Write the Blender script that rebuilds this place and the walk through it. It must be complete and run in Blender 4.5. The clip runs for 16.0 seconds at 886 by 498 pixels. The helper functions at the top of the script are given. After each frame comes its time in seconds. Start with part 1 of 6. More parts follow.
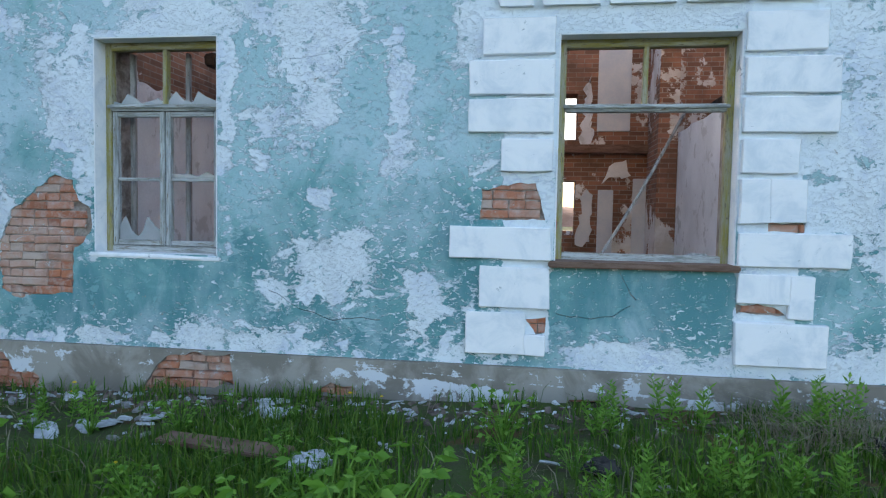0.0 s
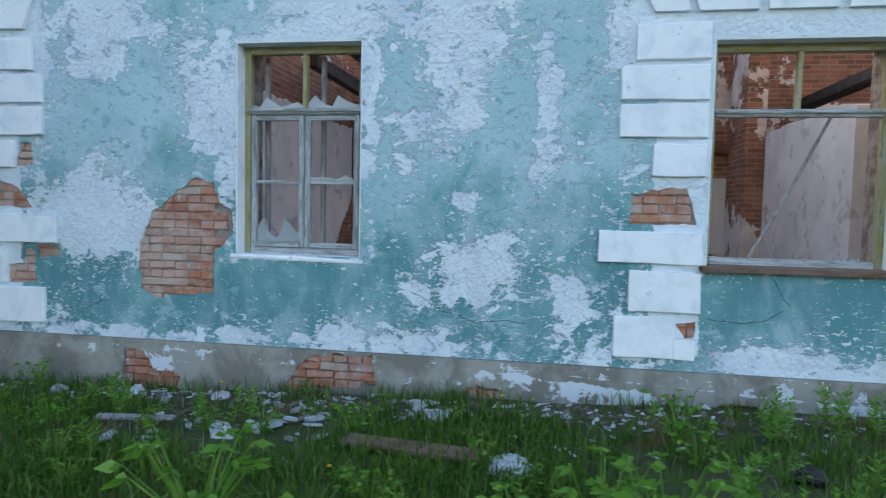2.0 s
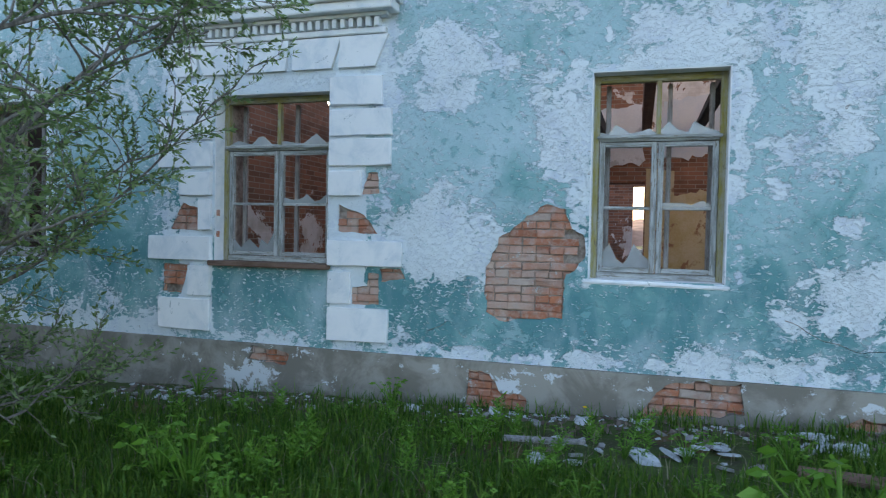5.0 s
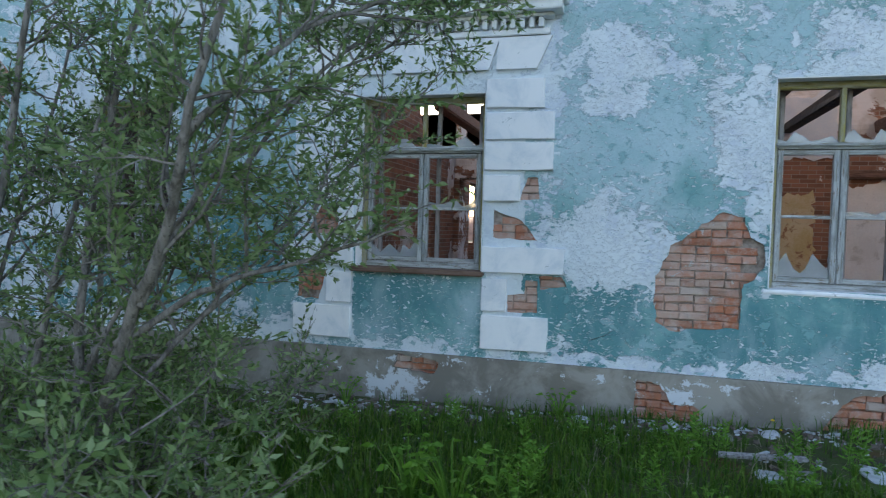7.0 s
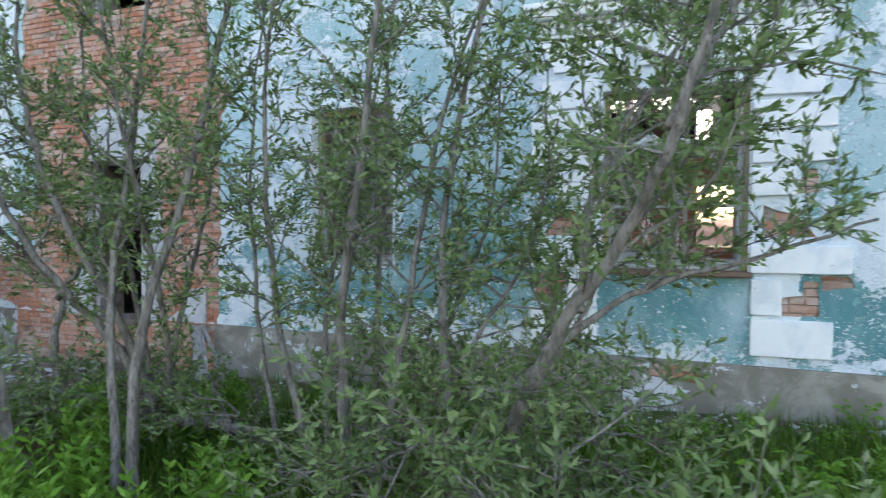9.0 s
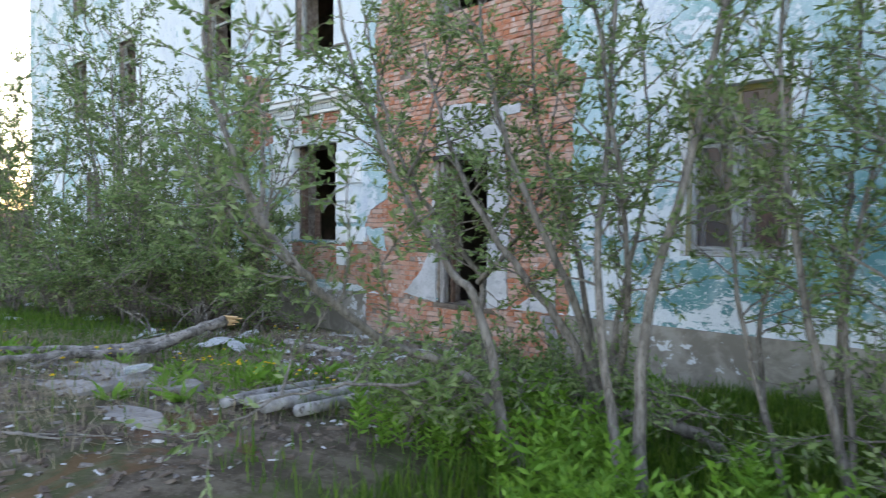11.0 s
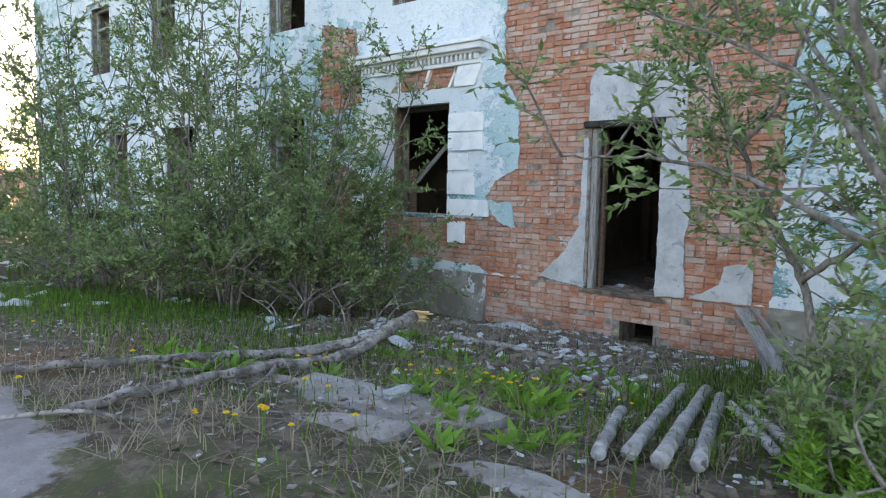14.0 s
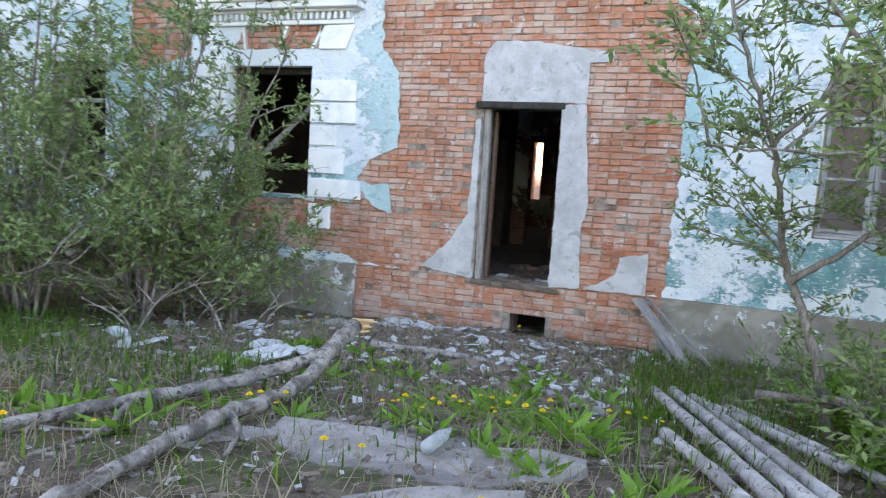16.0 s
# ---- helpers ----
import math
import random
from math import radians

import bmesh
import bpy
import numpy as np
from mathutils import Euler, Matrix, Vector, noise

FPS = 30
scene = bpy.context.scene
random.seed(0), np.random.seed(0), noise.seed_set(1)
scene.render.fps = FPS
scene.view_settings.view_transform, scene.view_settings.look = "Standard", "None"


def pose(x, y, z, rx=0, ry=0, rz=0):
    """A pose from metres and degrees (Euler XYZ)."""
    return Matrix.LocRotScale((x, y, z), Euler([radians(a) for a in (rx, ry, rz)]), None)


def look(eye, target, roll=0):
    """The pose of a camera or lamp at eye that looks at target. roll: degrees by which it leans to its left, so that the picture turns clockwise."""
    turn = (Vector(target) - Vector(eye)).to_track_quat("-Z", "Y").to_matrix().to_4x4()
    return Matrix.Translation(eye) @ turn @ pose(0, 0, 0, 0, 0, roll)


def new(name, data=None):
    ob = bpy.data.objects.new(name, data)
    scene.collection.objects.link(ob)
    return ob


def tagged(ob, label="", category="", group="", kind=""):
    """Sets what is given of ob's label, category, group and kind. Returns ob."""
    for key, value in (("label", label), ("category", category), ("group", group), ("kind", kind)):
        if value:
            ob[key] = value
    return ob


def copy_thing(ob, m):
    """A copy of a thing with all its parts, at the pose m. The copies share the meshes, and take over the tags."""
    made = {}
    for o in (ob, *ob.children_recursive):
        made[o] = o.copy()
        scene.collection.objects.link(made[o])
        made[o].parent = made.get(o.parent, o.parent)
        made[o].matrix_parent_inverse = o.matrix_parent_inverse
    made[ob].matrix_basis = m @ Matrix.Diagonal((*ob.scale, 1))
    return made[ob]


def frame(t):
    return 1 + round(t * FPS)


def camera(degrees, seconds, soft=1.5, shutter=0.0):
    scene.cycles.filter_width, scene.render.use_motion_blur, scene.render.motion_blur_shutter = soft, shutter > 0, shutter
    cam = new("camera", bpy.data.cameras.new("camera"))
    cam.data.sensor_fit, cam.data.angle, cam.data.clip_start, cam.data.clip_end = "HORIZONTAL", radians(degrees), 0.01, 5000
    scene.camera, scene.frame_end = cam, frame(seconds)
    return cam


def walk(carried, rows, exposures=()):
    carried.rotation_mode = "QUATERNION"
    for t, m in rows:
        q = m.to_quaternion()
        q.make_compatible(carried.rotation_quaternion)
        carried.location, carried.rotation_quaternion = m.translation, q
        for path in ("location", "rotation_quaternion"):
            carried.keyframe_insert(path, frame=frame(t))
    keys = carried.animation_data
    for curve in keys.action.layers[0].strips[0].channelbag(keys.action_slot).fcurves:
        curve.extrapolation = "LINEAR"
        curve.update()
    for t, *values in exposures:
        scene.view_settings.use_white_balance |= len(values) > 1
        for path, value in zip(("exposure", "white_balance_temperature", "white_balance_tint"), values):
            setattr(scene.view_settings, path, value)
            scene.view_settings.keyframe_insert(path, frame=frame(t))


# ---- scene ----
cam = camera(68.9, 16.0, soft=1.1, shutter=0.3)
PATH = [
    (0, (0.501, -5.251, 1.523), (0.211, -3.275, 1.417), 1.1),
    (0.5, (0.333, -5.319, 1.496), (0.028, -3.345, 1.39), 1.2),
    (1, (0.109, -5.319, 1.499), (-0.198, -3.346, 1.379), 1.4),
    (1.5, (-0.188, -5.363, 1.569), (-0.498, -3.391, 1.451), 1.5),
    (2, (-0.6, -5.462, 1.585), (-0.928, -3.493, 1.459), 1.3),
    (2.5, (-0.999, -5.533, 1.56), (-1.426, -3.582, 1.461), 1.1),
    (3, (-1.407, -5.601, 1.53), (-1.951, -3.677, 1.478), 0.9),
    (3.5, (-1.793, -5.77, 1.528), (-2.371, -3.856, 1.478), 1.1),
    (4, (-2.178, -5.849, 1.501), (-2.764, -3.937, 1.452), 1.0),
    (6.5, (-4.241, -6.33, 1.618), (-4.792, -4.408, 1.55), 1.6),
    (7, (-4.661, -6.367, 1.612), (-5.204, -4.443, 1.543), 1.6),
    (7.5, (-5.083, -6.467, 1.593), (-5.609, -4.539, 1.529), 1.6),
    (8, (-5.523, -6.562, 1.581), (-6.013, -4.624, 1.513), 1.6),
    (8.5, (-6.0, -6.584, 1.593), (-6.562, -4.666, 1.513), 1.3),
    (9, (-6.333, -6.663, 1.537), (-7.114, -4.822, 1.483), 0.3),
    (9.6, (-6.562, -6.647, 1.452), (-7.509, -4.886, 1.411), 0.8),
    (10, (-6.915, -6.798, 1.394), (-7.975, -5.102, 1.362), 0.6),
    (10.2, (-7.157, -6.923, 1.405), (-8.265, -5.259, 1.37), 0.5),
    (12.3, (-9.026, -7.657, 1.444), (-10.617, -6.452, 1.331), 0.6),
    (12.5, (-9.242, -7.739, 1.436), (-10.824, -6.519, 1.33), 0.4),
    (13, (-9.672, -7.905, 1.492), (-11.233, -6.66, 1.383), 0.7),
    (13.5, (-10.136, -8.001, 1.512), (-11.507, -6.55, 1.388), 0.8),
    (14, (-10.58, -8.0, 1.514), (-11.857, -6.471, 1.343), 1.3),
    (14.5, (-11.022, -7.966, 1.497), (-12.215, -6.375, 1.287), 2.1),
    (15, (-11.485, -7.94, 1.486), (-12.587, -6.286, 1.262), 2.2),
    (15.5, (-11.97, -7.916, 1.514), (-12.883, -6.147, 1.318), 3.4),
    (16, (-12.438, -7.959, 1.505), (-13.078, -6.076, 1.295), 3.6),
]
walk(cam, [(t, look(eye, target, roll)) for t, eye, target, roll in PATH],
     [(0.0, 2.14, 6450, 16), (4.0, 2.12, 6520, 16), (7.0, 1.98, 6550, 17), (8.2, 1.98, 6700, 15), (9.0, 2.68, 7300, 20), (9.5, 2.97, 7300, 24), (10.2, 2.9, 7400, 24), (12.5, 2.5, 7500, 20), (14.0, 2.58, 7500, 20), (16.0, 3.1, 7700, 24)])

# ---- world and light ----
world = bpy.data.worlds.new("sky")
scene.world = world
world.use_nodes = True
wn = world.node_tree.nodes
sky = wn.new("ShaderNodeTexSky")
sky.sky_type, sky.sun_disc = "NISHITA", False
SUN_EL, SUN_AZ = 14.0, -38.0          # low sun behind the building
sky.sun_elevation, sky.sun_rotation = radians(SUN_EL), radians(SUN_AZ)
sky.air_density, sky.dust_density, sky.ozone_density = 1.0, 2.0, 1.0
world.node_tree.links.new(sky.outputs[0], wn["Background"].inputs[0])
wn["Background"].inputs[1].default_value = 0.15
sun = new("sun", bpy.data.lights.new("sun", "SUN"))
sun.data.energy, sun.data.angle, sun.data.color = 2.0, radians(0.6), (1.0, 0.86, 0.66)
sd = Vector((math.sin(radians(SUN_AZ)) * math.cos(radians(SUN_EL)), math.cos(radians(SUN_AZ)) * math.cos(radians(SUN_EL)), math.sin(radians(SUN_EL))))
sun.matrix_world = look(sd * 60, (0, 0, 0))


# ---- materials ----
class Mat:
    """A node material with short helpers."""

    def __init__(self, name, rough=0.85, spec=0.3):
        self.m = bpy.data.materials.new(name)
        self.m.use_nodes = True
        self.t = self.m.node_tree
        self.b = self.t.nodes["Principled BSDF"]
        self.b.inputs["Roughness"].default_value = rough
        self.b.inputs["Specular IOR Level"].default_value = spec
        self.co = self.t.nodes.new("ShaderNodeTexCoord").outputs["Object"]

    def put(self, sock, v):
        if hasattr(v, "links"):
            self.t.links.new(v, sock)
        else:
            sock.default_value = v

    def noise(self, scale, detail=6, rough=0.6, stretch=None, distort=0.0, co=None):
        n = self.t.nodes.new("ShaderNodeTexNoise")
        src = co or self.co
        if stretch:
            mp = self.t.nodes.new("ShaderNodeMapping")
            mp.inputs["Scale"].default_value = stretch
            self.put(mp.inputs[0], src)
            src = mp.outputs[0]
        self.put(n.inputs["Vector"], src)
        n.inputs["Scale"].default_value, n.inputs["Detail"].default_value = scale, detail
        n.inputs["Roughness"].default_value, n.inputs["Distortion"].default_value = rough, distort
        return n.outputs[0]

    def step(self, v, a, b):
        n = self.t.nodes.new("ShaderNodeMapRange")
        n.interpolation_type = "SMOOTHSTEP"
        self.put(n.inputs[0], v)
        n.inputs[1].default_value, n.inputs[2].default_value = a, b
        return n.outputs[0]

    def math(self, op, a, b=0.0):
        n = self.t.nodes.new("ShaderNodeMath")
        n.operation = op
        self.put(n.inputs[0], a)
        self.put(n.inputs[1], b)
        return n.outputs[0]

    def mix(self, f, a, b):
        n = self.t.nodes.new("ShaderNodeMix")
        n.data_type = "RGBA"
        self.put(n.inputs[0], f)
        for s, v in ((n.inputs[6], a), (n.inputs[7], b)):
            self.put(s, v if hasattr(v, "links") else (*v, 1))
        return n.outputs[2]

    def attr(self, name):
        n = self.t.nodes.new("ShaderNodeAttribute")
        n.attribute_name = name
        return n.outputs["Fac"]

    def rand(self, island=False):
        if island:
            return self.t.nodes.new("ShaderNodeNewGeometry").outputs["Random Per Island"]
        return self.t.nodes.new("ShaderNodeObjectInfo").outputs["Random"]

    def ramp(self, f, stops):
        n = self.t.nodes.new("ShaderNodeValToRGB")
        self.put(n.inputs[0], f)
        e = n.color_ramp.elements
        while len(e) < len(stops):
            e.new(0.5)
        for el, (p, c) in zip(e, stops):
            el.position, el.color = p, (*c, 1)
        return n.outputs[0]

    def bump(self, h, strength=0.4, dist=0.01):
        n = self.t.nodes.new("ShaderNodeBump")
        n.inputs["Strength"].default_value, n.inputs["Distance"].default_value = strength, dist
        self.put(n.inputs["Height"], h)
        self.put(self.b.inputs["Normal"], n.outputs[0])

    def done(self, color):
        self.put(self.b.inputs["Base Color"], color)
        return self.m


def two_tone(name, a, b, scale=4, rough=0.85, stretch=None, bump=0.3, dist=0.006, fine=30, spec=0.3, c=None):
    m = Mat(name, rough, spec)
    n1, n2 = m.noise(scale, 6, 0.6, stretch), m.noise(fine, 4, 0.6, stretch)
    col = m.mix(m.step(m.math("ADD", n1, m.math("MULTIPLY", n2, 0.35)), 0.5, 0.85), a, b)
    if c:
        col = m.mix(m.step(m.noise(scale * 2.3, 6, 0.65, stretch, 0.4), 0.56, 0.64), col, c)
    m.bump(m.math("ADD", n2, n1), bump, dist)
    return m.done(col)


WHITE, PALE, TEAL, DEEP = (0.70, 0.765, 0.80), (0.36, 0.535, 0.57), (0.15, 0.34, 0.34), (0.085, 0.24, 0.26)


def plaster_material():
    """Teal lime paint over older coats: attributes say where it flaked to white and where it faded."""
    m = Mat("flaking_teal_paint", 0.8, 0.25)
    peel, fade = m.attr("peel"), m.attr("fade")
    big = m.noise(1.1, 4, 0.55, (1, 1, 1.1), 0.4)
    mid = m.noise(3.6, 15, 0.66, (1, 1, 1.25), 0.5)
    flake = m.noise(11, 14, 0.68, (1, 1, 1.9), 0.6)
    fine = m.noise(45, 8, 0.7, (1, 1, 1.3))
    # faded coat: from clean teal to washed-out blue grey
    cloud = m.math("ADD", m.noise(1.7, 9, 0.62, None, 0.6), m.math("MULTIPLY", fade, 0.36))
    col = m.mix(m.step(cloud, 0.40, 0.66), DEEP, TEAL)
    col = m.mix(m.math("MULTIPLY", m.step(cloud, 0.54, 0.80), 0.9), col, PALE)
    wash = m.math("ADD", m.noise(1.25, 7, 0.6, (1, 1, 0.8), 0.5), m.math("MULTIPLY", fade, 0.10))
    col = m.mix(m.math("MULTIPLY", m.step(wash, 0.51, 0.70), 0.62), col, (0.50, 0.63, 0.68))
    drip = m.noise(3.2, 8, 0.66, (1, 1, 0.35), 0.3)
    col = m.mix(m.math("MULTIPLY", m.step(drip, 0.48, 0.66), 0.30), col, (0.46, 0.57, 0.62))
    col = m.mix(m.math("MULTIPLY", m.step(fine, 0.46, 0.70), 0.25), col, (0.10, 0.22, 0.24))
    # a half-worn coat with crisp borders
    half = m.math("ADD", m.math("ADD", m.math("MULTIPLY", mid, 0.75), m.math("MULTIPLY", flake, 0.35)), m.math("MULTIPLY", peel, 0.11))
    worn = m.step(half, 0.565, 0.578)
    col = m.mix(m.math("MULTIPLY", worn, 0.55), col, (0.36, 0.53, 0.57))
    # bare white coat, in large torn fields and in small flakes
    s = m.math("ADD", m.math("ADD", m.math("MULTIPLY", big, 0.50), m.math("MULTIPLY", mid, 0.55)), m.math("MULTIPLY", flake, 0.28))
    s = m.math("ADD", s, m.math("MULTIPLY", peel, 0.125))
    white = m.step(s, 0.692, 0.708)
    tone = m.mix(m.step(m.noise(2.3, 9, 0.66, (1, 1, 0.6), 0.4), 0.44, 0.68), WHITE, (0.55, 0.62, 0.71))
    tone = m.mix(m.math("MULTIPLY", m.step(fine, 0.52, 0.66), 0.18), tone, (0.47, 0.54, 0.58))
    col = m.mix(white, col, tone)
    fl = m.math("ADD", m.noise(17, 12, 0.70, (1, 1, 1.7), 0.7), m.math("MULTIPLY", peel, 0.035))
    fl = m.math("ADD", fl, m.math("MULTIPLY", big, 0.34))
    flakes = m.step(fl, 0.728, 0.738)
    col = m.mix(m.math("MULTIPLY", flakes, 0.95), col, WHITE)
    # islands of paint left on the white
    left = m.step(m.math("SUBTRACT", m.noise(8.0, 13, 0.68, (1, 1, 1.2), 0.5), m.math("MULTIPLY", peel, 0.02)), 0.600, 0.610)
    col = m.mix(m.math("MULTIPLY", left, 0.72), col, (0.20, 0.40, 0.43))
    stain = m.step(m.noise(2.2, 8, 0.65, (1, 1, 0.3)), 0.54, 0.74)
    col = m.mix(m.math("MULTIPLY", stain, 0.20), col, (0.24, 0.30, 0.33))
    chips = m.step(m.noise(15, 10, 0.72, None, 0.5), 0.645, 0.654)
    col = m.mix(m.math("MULTIPLY", chips, 0.75), col, (0.30, 0.28, 0.25))
    h = m.math("ADD", m.math("MULTIPLY", flakes, -0.6), m.math("ADD", m.math("MULTIPLY", white, -0.8), m.math("MULTIPLY", fine, 0.45)))
    h = m.math("ADD", m.math("ADD", h, m.math("MULTIPLY", worn, -0.3)), m.math("ADD", m.math("MULTIPLY", left, 0.4), m.math("MULTIPLY", mid, 0.8)))
    m.bump(h, 0.8, 0.010)
    return m.done(col)


def quoin_material():
    m = Mat("white_limewash", 0.82, 0.25)
    n, f = m.noise(3.5, 8, 0.65, None, 0.5), m.noise(30, 5, 0.65)
    col = m.mix(m.step(n, 0.42, 0.70), (0.80, 0.81, 0.82), (0.62, 0.67, 0.71))
    col = m.mix(m.step(m.noise(6, 9, 0.75, None, 1.0), 0.63, 0.66), col, (0.40, 0.44, 0.46))
    col = m.mix(m.step(m.noise(1.7, 9, 0.75, None, 0.8), 0.68, 0.70), col, (0.36, 0.5, 0.52))
    m.bump(m.math("ADD", n, m.math("MULTIPLY", f, 0.5)), 0.4, 0.008)
    return m.done(col)


def brick_material(name, island):
    m = Mat(name, 0.9, 0.2)
    r = m.rand(island)
    col = m.ramp(r, [(0.0, (0.33, 0.115, 0.065)), (0.15, (0.44, 0.165, 0.09)), (0.5, (0.47, 0.215, 0.14)), (0.8, (0.50, 0.275, 0.205)), (0.95, (0.50, 0.37, 0.31)), (1.0, (0.40, 0.33, 0.29))])
    pos = m.t.nodes.new("ShaderNodeNewGeometry").outputs["Position"]
    n, f = m.noise(11, 8, 0.7, None, 0.3, pos), m.noise(60, 4, 0.6, None, 0.0, pos)
    col = m.mix(m.math("MULTIPLY", m.step(n, 0.44, 0.66), 0.75), col, (0.50, 0.40, 0.355))
    col = m.mix(m.math("MULTIPLY", m.step(m.noise(1.6, 9, 0.72, None, 0.3, pos), 0.50, 0.66), 0.60), col, (0.22, 0.125, 0.09))
    field = m.noise(1.3, 6, 0.6, None, 0.3, pos)
    col = m.mix(m.math("MULTIPLY", m.step(field, 0.52, 0.64), 0.5), col, (0.54, 0.43, 0.37))
    col = m.mix(m.math("MULTIPLY", m.step(field, 0.50, 0.40), 0.4), col, (0.44, 0.155, 0.08))
    col = m.mix(m.step(m.noise(5.0, 9, 0.75, None, 0.5, pos), 0.60, 0.62), col, (0.50, 0.49, 0.48))
    m.bump(m.math("ADD", n, f), 0.9, 0.012)
    return m.done(col)


def brickwork_material():
    """For brick walls deep inside the ruin: courses along the wall's longer side."""
    m = Mat("old_brickwork", 0.9, 0.2)
    sep = m.t.nodes.new("ShaderNodeSeparateXYZ")
    m.put(sep.inputs[0], m.co)
    com = m.t.nodes.new("ShaderNodeCombineXYZ")
    m.put(com.inputs[0], m.math("ADD", sep.outputs[0], sep.outputs[1]))
    m.put(com.inputs[1], sep.outputs[2])
    br = m.t.nodes.new("ShaderNodeTexBrick")
    m.put(br.inputs["Vector"], com.outputs[0])
    for k, v in (("Scale", 1.0), ("Mortar Size", 0.007), ("Mortar Smooth", 0.2), ("Brick Width", 0.26), ("Row Height", 0.077), ("Bias", -0.2)):
        br.inputs[k].default_value = v
    br.inputs["Color1"].default_value, br.inputs["Color2"].default_value = (0.29, 0.15, 0.10, 1), (0.135, 0.078, 0.055, 1)
    br.inputs["Mortar"].default_value = (0.30, 0.26, 0.225, 1)
    n = m.noise(1.3, 7, 0.65)
    col = m.mix(m.math("MULTIPLY", m.step(n, 0.48, 0.66), 0.6), br.outputs[0], (0.11, 0.07, 0.05))
    col = m.mix(m.step(m.noise(0.55, 8, 0.7, None, 0.3), 0.545, 0.56), col, m.mix(m.step(m.noise(2.0, 6), 0.4, 0.6), (0.48, 0.47, 0.45), (0.66, 0.67, 0.68)))
    m.bump(m.math("ADD", m.math("MULTIPLY", br.outputs["Fac"], -1.0), m.noise(40, 4)), 0.6, 0.012)
    return m.done(col)


def ground_material():
    m = Mat("soil_and_asphalt", 0.95, 0.15)
    a, lawn_ = m.attr("paved"), m.attr("lawn")
    big, mid, fine = m.noise(0.8, 7, 0.6), m.noise(5, 8, 0.7), m.noise(45, 5, 0.7)
    soil = m.mix(m.step(mid, 0.42, 0.62), (0.070, 0.055, 0.043), (0.165, 0.135, 0.108))
    soil = m.mix(m.step(fine, 0.58, 0.68), soil, (0.24, 0.21, 0.18))
    soil = m.mix(m.math("MULTIPLY", m.step(m.noise(2.2, 6), 0.46, 0.6), 0.55), soil, (0.055, 0.085, 0.022))
    soil = m.mix(m.math("MULTIPLY", lawn_, m.step(mid, 0.30, 0.60)), soil, (0.05, 0.085, 0.016))
    soil = m.mix(m.math("MULTIPLY", m.step(m.noise(0.9, 8, 0.68, None, 0.5), 0.55, 0.60), 0.6), soil, (0.15, 0.075, 0.04))
    pave = m.mix(m.step(mid, 0.35, 0.65), (0.20, 0.19, 0.19), (0.27, 0.26, 0.26))
    pave = m.mix(m.step(fine, 0.60, 0.70), pave, (0.36, 0.35, 0.35))
    pave = m.mix(m.step(big, 0.56, 0.60), pave, (0.15, 0.10, 0.065))
    vor = m.t.nodes.new("ShaderNodeTexVoronoi")
    vor.feature = "DISTANCE_TO_EDGE"
    warp = m.t.nodes.new("ShaderNodeVectorMath")
    m.put(warp.inputs[0], m.co)
    m.put(warp.inputs[1], m.math("MULTIPLY", m.noise(2.0, 8, 0.6), 0.5))
    m.put(vor.inputs["Vector"], warp.outputs[0])
    vor.inputs["Scale"].default_value = 0.36
    pave = m.mix(m.step(vor.outputs["Distance"], 0.012, 0.004), pave, (0.07, 0.06, 0.045))
    k = m.step(m.math("ADD", a, m.math("MULTIPLY", m.math("SUBTRACT", m.noise(2.4, 7, 0.65), 0.5), 0.9)), 0.45, 0.55)
    m.bump(m.math("ADD", fine, mid), 0.6, 0.02)
    return m.done(m.mix(k, soil, pave))


def leaf_material(name, a, b, c):
    m = Mat(name, 0.55, 0.35)
    col = m.ramp(m.rand(True), [(0.0, a), (0.55, b), (1.0, c)])
    m.b.inputs["Subsurface Weight"].default_value = 0.0
    tr = m.t.nodes.new("ShaderNodeBsdfTranslucent")
    mx = m.t.nodes.new("ShaderNodeMixShader")
    mx.inputs[0].default_value = 0.4
    m.put(tr.inputs[0], col)
    m.put(m.b.inputs["Base Color"], col)
    m.t.links.new(m.b.outputs[0], mx.inputs[1])
    m.t.links.new(tr.outputs[0], mx.inputs[2])
    m.t.links.new(mx.outputs[0], m.t.nodes["Material Output"].inputs[0])
    return m.m


def plinth_material():
    m = Mat("grey_render", 0.9, 0.2)
    n, f = m.noise(2.4, 8, 0.65, None, 0.4), m.noise(28, 5, 0.65)
    col = m.mix(m.step(n, 0.40, 0.62), (0.20, 0.182, 0.155), (0.33, 0.31, 0.275))
    s = m.math("ADD", m.noise(6.5, 12, 0.74, None, 0.3), m.math("MULTIPLY", m.attr("peel"), 0.17))
    w = m.step(s, 0.60, 0.625)
    col = m.mix(w, col, (0.60, 0.63, 0.66))
    m.bump(m.math("ADD", m.math("MULTIPLY", w, -0.6), m.math("ADD", n, m.math("MULTIPLY", f, 0.4))), 0.5, 0.01)
    return m.done(col)


